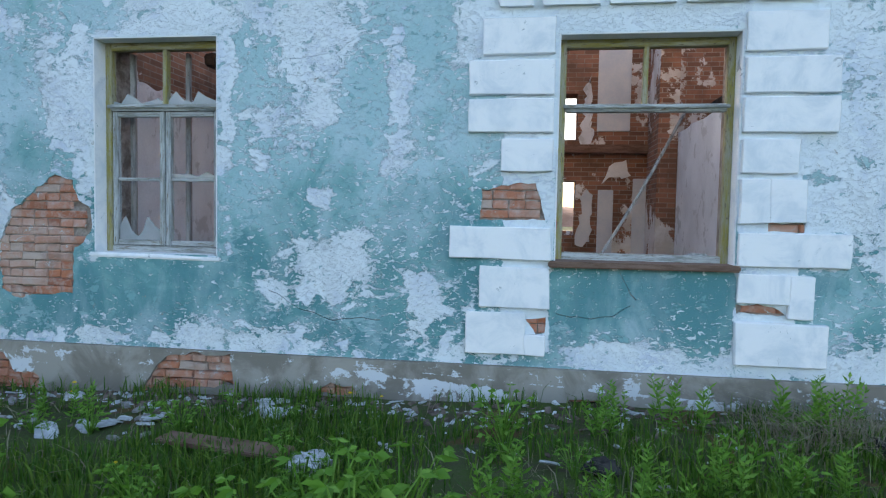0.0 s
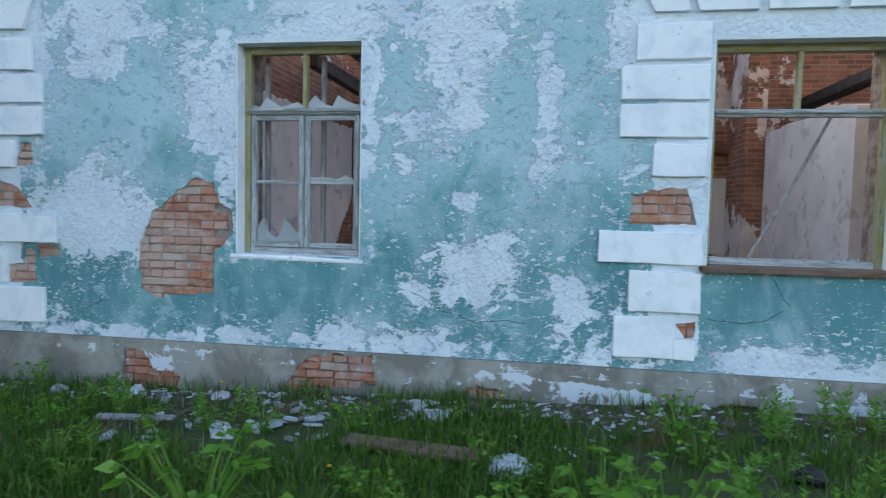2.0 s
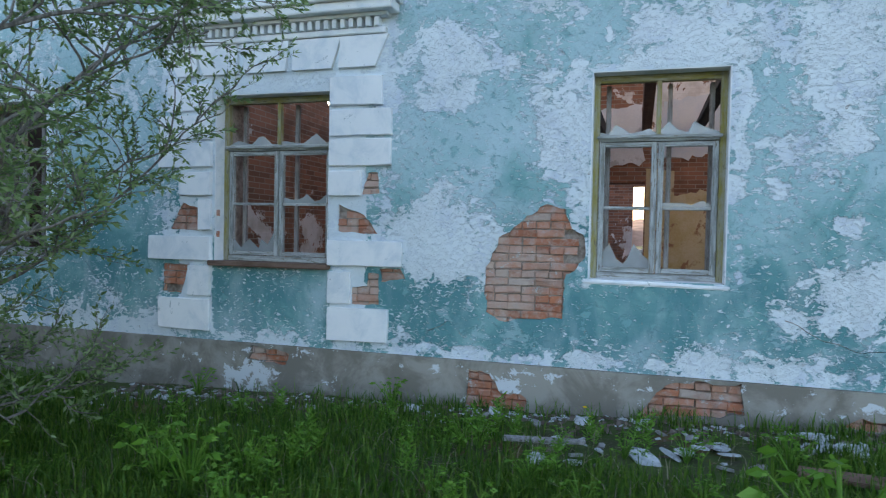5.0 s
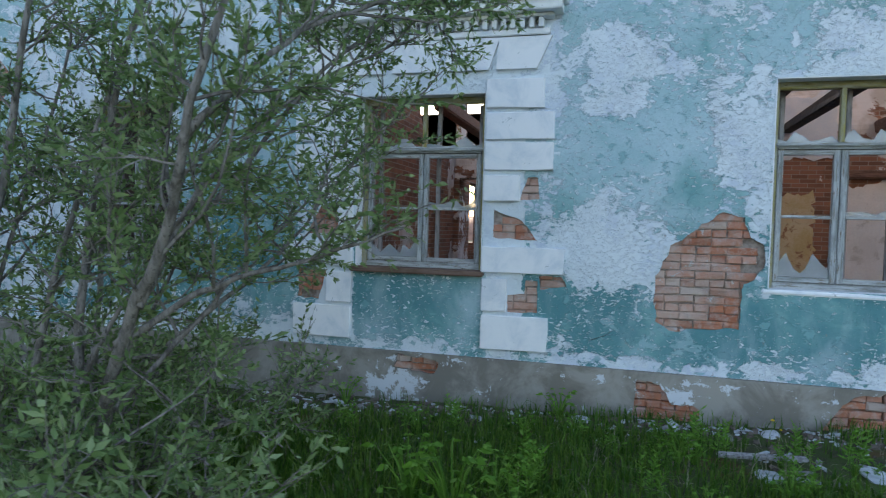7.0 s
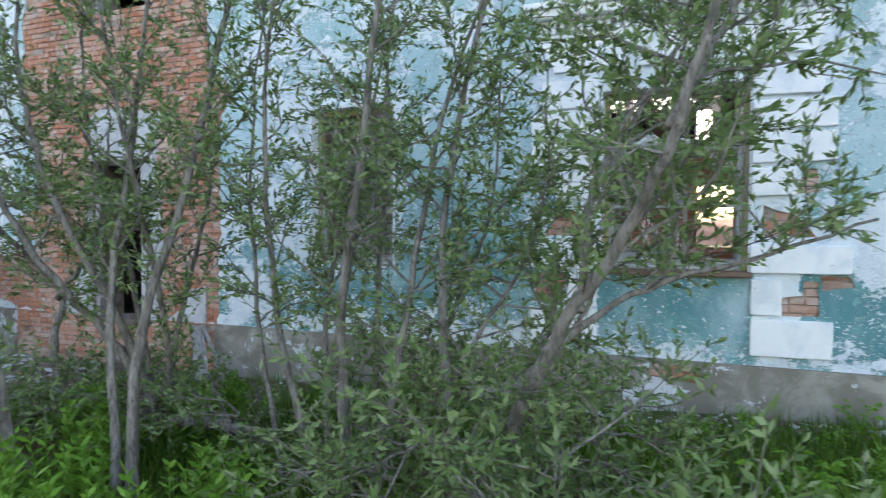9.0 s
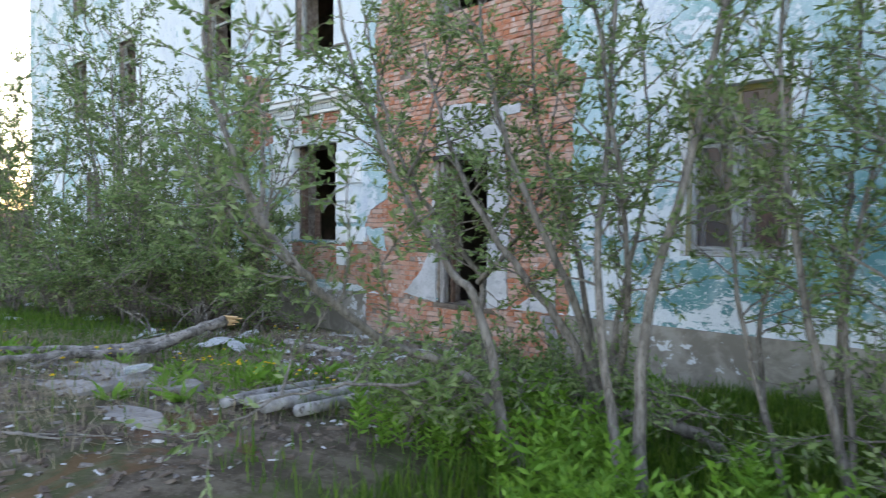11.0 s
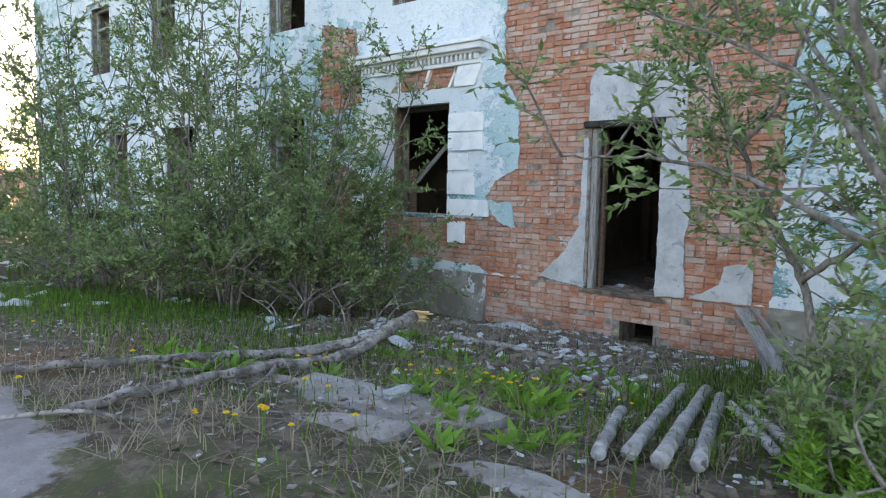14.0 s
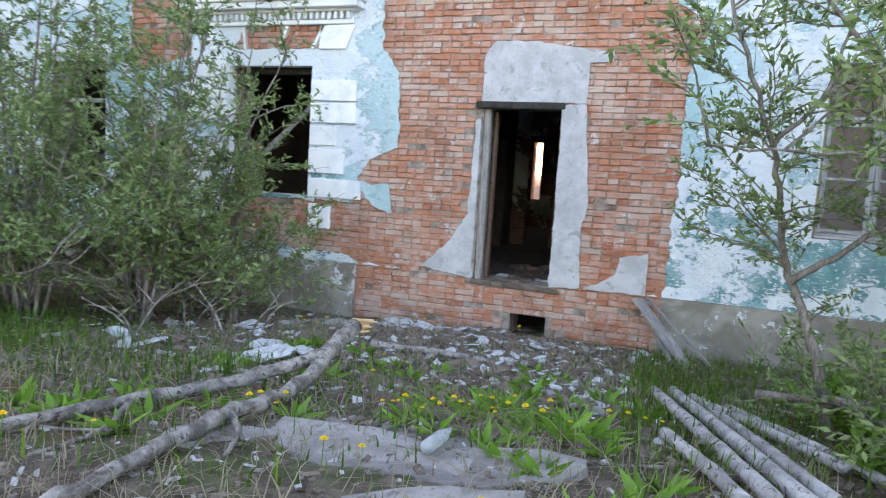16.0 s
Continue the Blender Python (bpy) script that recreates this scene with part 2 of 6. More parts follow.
M_PLASTER, M_QUOIN, M_PLINTH = plaster_material(), quoin_material(), plinth_material()
M_BRICK, M_BRICKS, M_WORK = brick_material("old_brick", False), brick_material("old_bricks", True), brickwork_material()
M_MORTAR = two_tone("crumbling_mortar", (0.16, 0.12, 0.095), (0.38, 0.32, 0.28), 7, 0.95, None, 1.0, 0.02)
M_GROUND = ground_material()
M_WOOD = two_tone("weathered_window_paint", (0.20, 0.21, 0.20), (0.46, 0.48, 0.48), 6, 0.75, (6, 6, 0.6), 0.5, 0.003, 40, c=(0.17, 0.14, 0.10))
M_WOODH = two_tone("weathered_rail_paint", (0.20, 0.21, 0.20), (0.46, 0.48, 0.48), 6, 0.75, (0.6, 6, 6), 0.5, 0.003, 40, c=(0.17, 0.14, 0.10))
M_OCHREH = two_tone("ochre_head_paint", (0.28, 0.24, 0.06), (0.34, 0.33, 0.26), 7, 0.7, (0.7, 5, 5), 0.4, 0.003, 40, c=(0.16, 0.13, 0.09))
M_OCHRE = two_tone("ochre_window_paint", (0.28, 0.24, 0.06), (0.34, 0.33, 0.26), 7, 0.7, (5, 5, 0.7), 0.4, 0.003, 40, c=(0.16, 0.13, 0.09))
M_BROWN = two_tone("brown_rotten_wood", (0.11, 0.065, 0.045), (0.20, 0.13, 0.10), 6, 0.85, (0.8, 5, 5), 0.5, 0.004)
M_GREYWOOD = two_tone("silvered_wood", (0.20, 0.19, 0.18), (0.36, 0.34, 0.33), 5, 0.9, (6, 6, 0.8), 0.7, 0.006, c=(0.13, 0.11, 0.10))
M_BARK = two_tone("grey_willow_bark", (0.10, 0.088, 0.075), (0.26, 0.235, 0.21), 8, 0.9, (3, 3, 0.7), 0.7, 0.006, c=(0.08, 0.07, 0.055))
M_LOG = two_tone("bleached_dead_bark", (0.10, 0.088, 0.08), (0.33, 0.305, 0.285), 9, 0.9, None, 1.0, 0.02, c=(0.065, 0.055, 0.048))
M_POLE = two_tone("old_grey_pole", (0.21, 0.205, 0.205), (0.40, 0.395, 0.395), 7, 0.9, None, 0.8, 0.01, c=(0.10, 0.09, 0.08))
M_FRESH = two_tone("broken_fresh_wood", (0.55, 0.36, 0.18), (0.68, 0.50, 0.30), 12, 0.8)
M_LEAF = leaf_material("willow_leaf", (0.085, 0.15, 0.045), (0.165, 0.255, 0.085), (0.29, 0.37, 0.175))
M_GRASS = leaf_material("grass_blade", (0.030, 0.090, 0.006), (0.072, 0.165, 0.014), (0.16, 0.26, 0.035))
M_SCRUB = leaf_material("far_red_scrub", (0.14, 0.07, 0.045), (0.22, 0.12, 0.08), (0.24, 0.19, 0.10))
M_STRAW = leaf_material("dry_grass", (0.22, 0.19, 0.13), (0.30, 0.26, 0.18), (0.36, 0.31, 0.22))
M_WEED = leaf_material("weed_leaf", (0.08, 0.20, 0.018), (0.13, 0.29, 0.03), (0.20, 0.37, 0.06))
M_YELLOW = two_tone("dandelion_yellow", (0.75, 0.48, 0.01), (0.80, 0.60, 0.03), 30, 0.7)
M_SLATE = two_tone("pale_slate", (0.34, 0.36, 0.37), (0.56, 0.58, 0.59), 5, 0.85, None, 0.4, 0.004, c=(0.22, 0.23, 0.23))
M_CONC = two_tone("old_concrete", (0.20, 0.19, 0.18), (0.31, 0.30, 0.29), 6, 0.9, None, 0.5, 0.008, c=(0.17, 0.16, 0.15))
M_CEMENT = two_tone("grey_cement_render", (0.36, 0.37, 0.38), (0.50, 0.51, 0.53), 3.5, 0.85, None, 0.35, 0.006, c=(0.30, 0.31, 0.32))
M_ROOMWHITE = two_tone("room_whitewash", (0.55, 0.59, 0.63), (0.67, 0.71, 0.75), 1.6, 0.9, None, 0.3, 0.01, c=(0.44, 0.47, 0.50))
M_OCHREWALL = two_tone("ochre_room_plaster", (0.42, 0.34, 0.17), (0.52, 0.46, 0.32), 1.8, 0.9, None, 0.3, 0.01, c=(0.26, 0.15, 0.09))
M_BLUEWALL = two_tone("pale_blue_paint_and_sky", (0.46, 0.53, 0.60), (0.56, 0.60, 0.64), 2.0, 0.9, None, 0.3, 0.008)
M_CHAR = two_tone("charred_timber", (0.018, 0.017, 0.016), (0.05, 0.045, 0.04), 8, 0.8)
# very dark brown plaster for the walls and ceilings of the covered rooms
M_DARKWALL = two_tone("dark_room_plaster", (0.06, 0.05, 0.042), (0.13, 0.10, 0.08), 1.5, 0.9, None, 0.4, 0.01)
M_DEBRIS = two_tone("room_rubble", (0.10, 0.075, 0.06), (0.20, 0.16, 0.13), 6, 0.95, None, 0.8, 0.03)
M_RUST = two_tone("rust_board", (0.13, 0.075, 0.05), (0.20, 0.12, 0.09), 6, 0.85)
M_FIELD = two_tone("far_shrubs", (0.17, 0.09, 0.055), (0.30, 0.17, 0.12), 0.3, 0.95)


# ---- mesh helpers ----
def mesh_object(name, verts, faces, mat, parent=None, label="", smooth=False):
    me = bpy.data.meshes.new(name)
    me.from_pydata(verts, [], faces)
    me.materials.append(mat)
    if smooth:
        me.shade_smooth()
    ob = new(name, me)
    if parent:
        ob.parent = parent
    return tagged(ob, label) if label else ob


def part(name, bm, mat, parent=None, label="", smooth=False):
    me = bpy.data.meshes.new(name)
    bm.to_mesh(me)
    bm.free()
    me.materials.append(mat)
    if smooth:
        me.shade_smooth()
    ob = new(name, me)
    if parent:
        ob.parent = parent
    return tagged(ob, label) if label else ob


def box(bm, x0, x1, y0, y1, z0, z1, bevel=0.0, jitter=0.0):
    m = Matrix.LocRotScale(((x0 + x1) / 2, (y0 + y1) / 2, (z0 + z1) / 2), None, (abs(x1 - x0), abs(y1 - y0), abs(z1 - z0)))
    r = bmesh.ops.create_cube(bm, size=1.0, matrix=m)
    if jitter:
        for v in r["verts"]:
            v.co += Vector((random.uniform(-1, 1), random.uniform(-0.4, 0.4), random.uniform(-1, 1))) * jitter
    if bevel:
        es = {e for v in r["verts"] for e in v.link_edges}
        bmesh.ops.bevel(bm, geom=list(es), offset=bevel, segments=2, affect="EDGES", clamp_overlap=True)
    return bm


def box_part(name, dims, mat, parent, bevel=0.006, jitter=0.0, label=""):
    return part(name, box(bmesh.new(), *dims, bevel, jitter), mat, parent, label)


def tube(verts, faces, pts, radii, sides=7):
    """Adds a tapered tube along pts to the lists."""
    base = len(verts)
    n = len(pts)
    side = None
    for i, p in enumerate(pts):
        d = (Vector(pts[min(i + 1, n - 1)]) - Vector(pts[max(i - 1, 0)])).normalized()
        if side is None:
            side = d.orthogonal().normalized()
        side = (side - d * side.dot(d)).normalized()
        up = d.cross(side)
        for k in range(sides):
            a = 2 * math.pi * k / sides
            verts.append(tuple(Vector(p) + (side * math.cos(a) + up * math.sin(a)) * radii[i]))
    for i in range(n - 1):
        for k in range(sides):
            a, b = base + i * sides + k, base + i * sides + (k + 1) % sides
            faces.append((a, b, b + sides, a + sides))
    faces.append(tuple(base + k for k in range(sides))[::-1])
    faces.append(tuple(base + (n - 1) * sides + k for k in range(sides)))


def smooth_line(pts, per=6, wob=0.0, rng=random):
    """A Catmull-Rom line through pts."""
    P = [Vector(p) for p in pts]
    P = [P[0] * 2 - P[1]] + P + [P[-1] * 2 - P[-2]]
    out = []
    for i in range(1, len(P) - 2):
        for k in range(per):
            t = k / per
            a, b, c, d = P[i - 1:i + 3]
            q = 0.5 * ((2 * b) + (c - a) * t + (2 * a - 5 * b + 4 * c - d) * t * t + (3 * b - a - 3 * c + d) * t ** 3)
            out.append(q + Vector((rng.uniform(-wob, wob), rng.uniform(-wob, wob), rng.uniform(-wob, wob))))
    out.append(P[-2])
    return out


def sstep(a, b, v):
    t = max(0.0, min(1.0, (v - a) / (b - a)))
    return t * t * (3 - 2 * t)


def ground_z(x, y):
    """Height of the ground: falls along the wall towards the door, rises away from it there."""
    base = 0.03 * max(-15.0, min(2.0, x)) - 0.0
    far = sstep(-8.5, -12.5, x)
    rise = (0.68 * sstep(0.0, 7.0, -y)) * far + (0.12 * sstep(0.5, 5.0, -y)) * (1 - far)
    rise *= 1 - 0.45 * sstep(-16, -26, x)
    mound = 0.22 * math.exp(-((x + 14.6) ** 2 / 3.0 + (y + 1.6) ** 2 / 1.6))
    n = 0.05 * (noise.noise((x * 0.7, y * 0.7, 3.1))) + 0.02 * noise.noise((x * 2.7, y * 2.7, 7.7))
    near = 1 - sstep(30, 60, math.hypot(x + 8, y + 4))
    return base + rise + mound + n * near


# ---- ground ----
def build_ground():
    xs = sorted(set([-900, -400, -200, -110, -75, -55, -46] + [-40 + 0.8 * i for i in range(20)] + [-24 + 0.22 * i for i in range(137)] + [6.5 + i for i in range(8)] + [20, 30, 50, 90, 180, 400, 900]))
    ys = sorted(set([-900, -400, -200, -110, -70, -45, -30, -22, -16, -13] + [-11 + 0.22 * i for i in range(54)] + [1.0, 1.6, 3, 6, 10, 13, 16, 22, 35, 60, 110, 200, 400, 900]))
    verts, faces, paved, lawn_ = [], [], [], []
    for y in ys:
        for x in xs:
            verts.append((x, y, ground_z(x, y)))
            p = 0.9 * sstep(-13.0, -14.6, x + 0.55 * (y + 6.2)) * sstep(-6.3, -7.1, y + 0.03 * (x + 15)) * sstep(-34, -28, x)
            p = max(p, 0.8 * math.exp(-((x + 13.7) ** 2 / 1.1 + (y + 5.0) ** 2 / 0.35)))
            paved.append(p)
            lawn_.append(max(0.9 * sstep(-11.5, -9.0, x), 0.8 * math.exp(-((x + 18.5) / 2.8) ** 2 - ((y + 4.2) / 1.5) ** 2), 0.8 * sstep(-22, -30, x)))
    w = len(xs)
    for j in range(len(ys) - 1):
        for i in range(w - 1):
            a = j * w + i
            faces.append((a, a + 1, a + w + 1, a + w))
    ob = mesh_object("ground", verts, faces, M_GROUND, smooth=True)
    at = ob.data.attributes.new("paved", "FLOAT", "POINT")
    at.data.foreach_set("value", paved)
    ob.data.attributes.new("lawn", "FLOAT", "POINT").data.foreach_set("value", lawn_)
    tagged(ob, "bare soil with broken grey asphalt and weeds", "ground", kind="structure")


build_ground()

# ---- facade plan ----
H_TOP, X_L, X_R, T_WALL = 9.6, -35.0, 9.0, 0.55
W1, W3, W5, W7 = (0.63, 2.01, 1.17, 2.97), (-7.43, -6.05, 1.17, 2.97), (-18.56, -17.19, 1.17, 2.97), (-26.3, -24.95, 1.17, 2.97)
W2, W4, W6, W8 = (-3.42, -2.25, 1.13, 3.02), (-10.93, -9.78, 1.13, 3.02), (-22.0, -20.85, 1.13, 3.02), (-29.6, -28.45, 1.13, 3.02)
DOOR, VENT = (-14.72, -13.74, 0.26, 2.50), (-14.2, -13.74, -0.42, -0.12)
UPPER = [(-14.8, -13.65, 4.65, 6.5), (-18.5, -17.3, 4.65, 6.5), (-22.0, -20.85, 4.65, 6.5), (-27.0, -25.8, 4.65, 6.5), (-30.6, -29.4, 4.65, 6.5)]
UPPER += [(-30.6, -29.4, 7.9, 9.2), (-27.0, -25.8, 7.9, 9.2)]
OPENINGS = [W1, W2, W3, W4, W5, W6, W7, W8, DOOR, VENT] + UPPER


def wall_grid(name, u0, u1, z0, z1, v0, v1, holes, mat, along="x", top=None, label="", kind="structure", category="wall"):
    """A wall with real openings; u runs along it, v through it. top(u): a ruined upper edge."""
    us = sorted({u0, u1, *[h[0] for h in holes], *[h[1] for h in holes], *([u0 + 0.35 * i for i in range(1, int((u1 - u0) / 0.35))] if top else [])})
    zs = sorted({z0, z1, *[h[2] for h in holes], *[h[3] for h in holes]})
    us, zs = [u for u in us if u0 <= u <= u1], [z for z in zs if z0 <= z <= z1]
    solid = {}
    for i in range(len(us) - 1):
        for j in range(len(zs) - 1):
            cu, cz = (us[i] + us[i + 1]) / 2, (zs[j] + zs[j + 1]) / 2
            solid[i, j] = not any(h[0] < cu < h[1] and h[2] < cz < h[3] for h in holes)
    verts, faces = [], []

    def P(u, v, z):
        if top and z >= z1 - 1e-6:
            z = top(u)
        verts.append((u, v, z) if along == "x" else (v, u, z))
        return len(verts) - 1

    for (i, j), s in solid.items():
        if not s:
            continue
        a, b, c, d = us[i], us[i + 1], zs[j], zs[j + 1]
        for v, flip in ((v0, 0), (v1, 1)):
            q = [P(a, v, c), P(b, v, c), P(b, v, d), P(a, v, d)]
            faces.append(tuple(q[::-1] if flip else q))
        for di, dj, e in ((-1, 0, ((a, c), (a, d))), (1, 0, ((b, d), (b, c))), (0, -1, ((b, c), (a, c))), (0, 1, ((a, d), (b, d)))):
            if not solid.get((i + di, j + dj), False):
                (p, q), (r, t) = e
                faces.append((P(p, v0, q), P(p, v1, q), P(r, v1, t), P(r, v0, t)))
    me = bpy.data.meshes.new(name)
    me.from_pydata(verts, [], faces)
    bm = bmesh.new()
    bm.from_mesh(me)
    bmesh.ops.remove_doubles(bm, verts=bm.verts, dist=1e-4)
    bmesh.ops.recalc_face_normals(bm, faces=bm.faces)
    bm.to_mesh(me)
    bm.free()
    me.materials.append(mat)
    return tagged(new(name, me), label, category, kind=kind)


wall_front = wall_grid("wall_front", X_L, X_R, -0.9, H_TOP, 0.030, T_WALL, OPENINGS, M_MORTAR, label="old brick facade under flaking teal plaster")


def jag(pts, step=0.05, amp=0.03, seed=0.0):
    """A closed outline through a few corners, broken up like torn plaster."""
    out = []
    for i, p in enumerate(pts):
        a, b = Vector(p), Vector(pts[(i + 1) % len(pts)])
        n = max(1, int((b - a).length / step))
        for k in range(n):
            q = a.lerp(b, k / n)
            d = Vector((noise.noise((q.x * 9, q.y * 9, seed)), noise.noise((q.x * 9, q.y * 9, seed + 5.5))))
            d += 0.5 * Vector((noise.noise((q.x * 31, q.y * 31, seed)), noise.noise((q.x * 31, q.y * 31, seed + 2.5))))
            out.append(q + d * amp)
    return out


def inside(poly, x, y):
    c = False
    j = len(poly) - 1
    for i in range(len(poly)):
        xi, yi, xj, yj = poly[i][0], poly[i][1], poly[j][0], poly[j][1]
        if (yi > y) != (yj > y) and x < (xj - xi) * (y - yi) / (yj - yi) + xi:
            c = not c
        j = i
    return c


def sheet(name, x0, x1, z0, z1, rects, torn, y_front, y_back, mat, peel, parent, label, fine=None, outer_jag=0.0):
    """A coat of render: a thin layer with openings and torn holes, whose rims have depth."""
    from mathutils.geometry import delaunay_2d_cdt
    loops = [[Vector(p) for p in ((x0, z0), (x1, z0), (x1, z1), (x0, z1))]]
    if outer_jag:
        loops[0] = jag(loops[0], 0.06, outer_jag, 9.0)
    loops += [[Vector(p) for p in ((a, c), (b, c), (b, d), (a, d))] for a, b, c, d in rects] + torn
    pts, edges = [], []
    for lp in loops:
        s = len(pts)
        pts += [p.to_2d() for p in lp]
        edges += [(s + i, s + (i + 1) % len(lp)) for i in range(len(lp))]
    fx0, fx1, fz1, g = fine or (x0, x1, z1, 0.5)
    nx, nz = int((fx1 - fx0) / g), int((fz1 - z0) / g)
    for i in range(1, nx):
        for j in range(1, nz):
            pts.append(Vector((fx0 + i * g, z0 + j * g)))
    vs, es, fs, _, _, _ = delaunay_2d_cdt(pts, edges, [], 0, 1e-4)
    keep = []
    for f in fs:
        cx, cz = sum(vs[i].x for i in f) / len(f), sum(vs[i].y for i in f) / len(f)
        if not inside(loops[0], cx, cz) or any(a < cx < b and c < cz < d for a, b, c, d in rects) or any(inside(t, cx, cz) for t in torn):
            continue
        keep.append(f)
    verts = [(v.x, y_front, v.y) for v in vs]
    count = {}
    for f in keep:
        for i in range(len(f)):
            k = (f[i], f[(i + 1) % len(f)])
            count[k] = 1
    faces = [tuple(f) for f in keep]
    back = {}
    for (a, b) in list(count):
        if (b, a) in count:
            continue
        for i in (a, b):
            if i not in back:
                back[i] = len(verts)
                verts.append((vs[i].x, y_back, vs[i].y))
        faces.append((b, a, back[a], back[b]))
    ob = mesh_object(name, verts, faces, mat, parent, label)
    at = ob.data.attributes.new("peel", "FLOAT", "POINT")
    at.data.foreach_set("value", [peel(v[0], v[2]) for v in verts])
    ob.data.attributes.new("fade", "FLOAT", "POINT").data.foreach_set("value", [fade_value(v[0], v[2]) for v in verts])
    return ob


# soft patches where the paint went white (+) or stayed teal (-): x, z, half width, half height, amount
PEEL_A = [(-1.35, 2.80, 0.40, 0.45, 0.9), (-0.98, 2.70, 0.20, 0.20, -1.3), (-0.42, 2.95, 0.20, 0.22, -1.3), (-0.65, 2.60, 0.09, 0.45, 1.7),
          (0.0, 3.1, 0.16, 0.35, 0.8), (-0.3, 2.2, 0.25, 0.2, 0.4), (-2.0, 2.3, 0.2, 0.4, 0.3), (-1.2, 1.75, 1.0, 0.28, -0.55),
          (-1.35, 1.66, 0.12, 0.10, 1.5), (-1.2, 1.05, 0.20, 0.28, 1.5), (-1.75, 0.84, 0.30, 0.12, 1.2), (-0.42, 0.87, 0.17, 0.16, 1.6),
          (-0.55, 1.4, 0.3, 0.3, -1.0), (-2.9, 0.85, 0.75, 0.25, -1.8), (-4.0, 2.1, 0.25, 0.3, -0.6), (2.8, 2.3, 0.75, 1.3, 0.9),
          (2.75, 0.95, 0.2, 0.2, -1.0), (3.05, 0.8, 0.15, 0.3, -0.6)]
PEEL_B = [(1.32, 0.85, 0.68, 0.3, -1.3), (1.15, 0.95, 0.07, 0.18, 0.9), (1.1, 0.5, 0.3, 0.08, 0.9), (-4.72, 1.42, 0.40, 0.36, 1.8),
          (-4.7, 2.35, 0.6, 0.30, -1.2), (-5.0, 3.2, 0.5, 0.35, 0.8), (-4.8, 2.8, 0.3, 0.10, 1.2), (-3.95, 3.45, 0.3, 0.2, -0.9),
          (-3.8, 2.3, 0.22, 0.4, 1.2), (-4.15, 1.95, 0.3, 0.10, -1.0), (-5.0, 0.92, 0.4, 0.2, -1.2), (-5.42, 2.5, 0.09, 1.0, 0.9),
          (-6.74, 0.85, 0.62, 0.32, -1.8), (-0.1, 0.6, 0.3, 0.12, 0.5), (-2.15, 2.6, 0.12, 0.5, 0.5), (-2.6, 3.35, 0.6, 0.2, 0.5)]
PEEL_C = [(-8.9, 2.0, 0.8, 1.0, -0.5), (-10.35, 0.8, 0.6, 0.25, -0.4), (-11.8, 1.2, 0.6, 0.9, 0.9), (-16.15, 2.75, 0.45, 0.7, -1.9),
          (-16.2, 1.85, 0.4, 0.25, 1.4), (-16.15, 1.2, 0.3, 0.2, -0.8), (-11.9, 2.8, 0.5, 0.5, -0.7), (-19.4, 3.0, 0.45, 0.6, -2.2), (-11.9, 2.0, 0.4, 0.25, 0.7)]


def peel_value(x, z):
    s = 0.0
    for cx, cz, rx, rz, a in PEEL_A + PEEL_B + PEEL_C:
        d = ((x - cx) / rx) ** 2 + ((z - cz) / rz) ** 2
        if d < 4:
            s += a * math.exp(-d * 0.9)
    s += 0.55 * math.exp(-((z - 0.38) / 0.09) ** 2) - 0.1
    s += 0.30 * sstep(2.5, 3.4, z) + (0.2 if x < -18.6 else 0.0)
    for a, b, c, d in (W1, W3, W5, W7):
        # the raised surrounds stand on a white ground
        near = a - 0.42 < x < b + (0.30 if a < -16 else 0.42) and z > 0.42 or a - 0.66 < x < b + 0.66 and 3.02 < z < 3.9
        if near and not (a - 0.02 < x < b + 0.02 and z < c):
            s += 2.2
    for a, b, c, d in (W2, W4):
        if a - 0.16 < x < b + 0.12 and c - 0.08 < z < d + 0.15:
            s += 0.55
    return s


def fade_value(x, z):
    """How far the teal has washed out: little below the windows, much higher up."""
    return 0.9 * sstep(1.1, 2.7, z) + 0.5 * noise.noise((x * 0.9, z * 0.9, 4.4)) + (0.7 if -16.7 < x < -15.8 else 0.0)


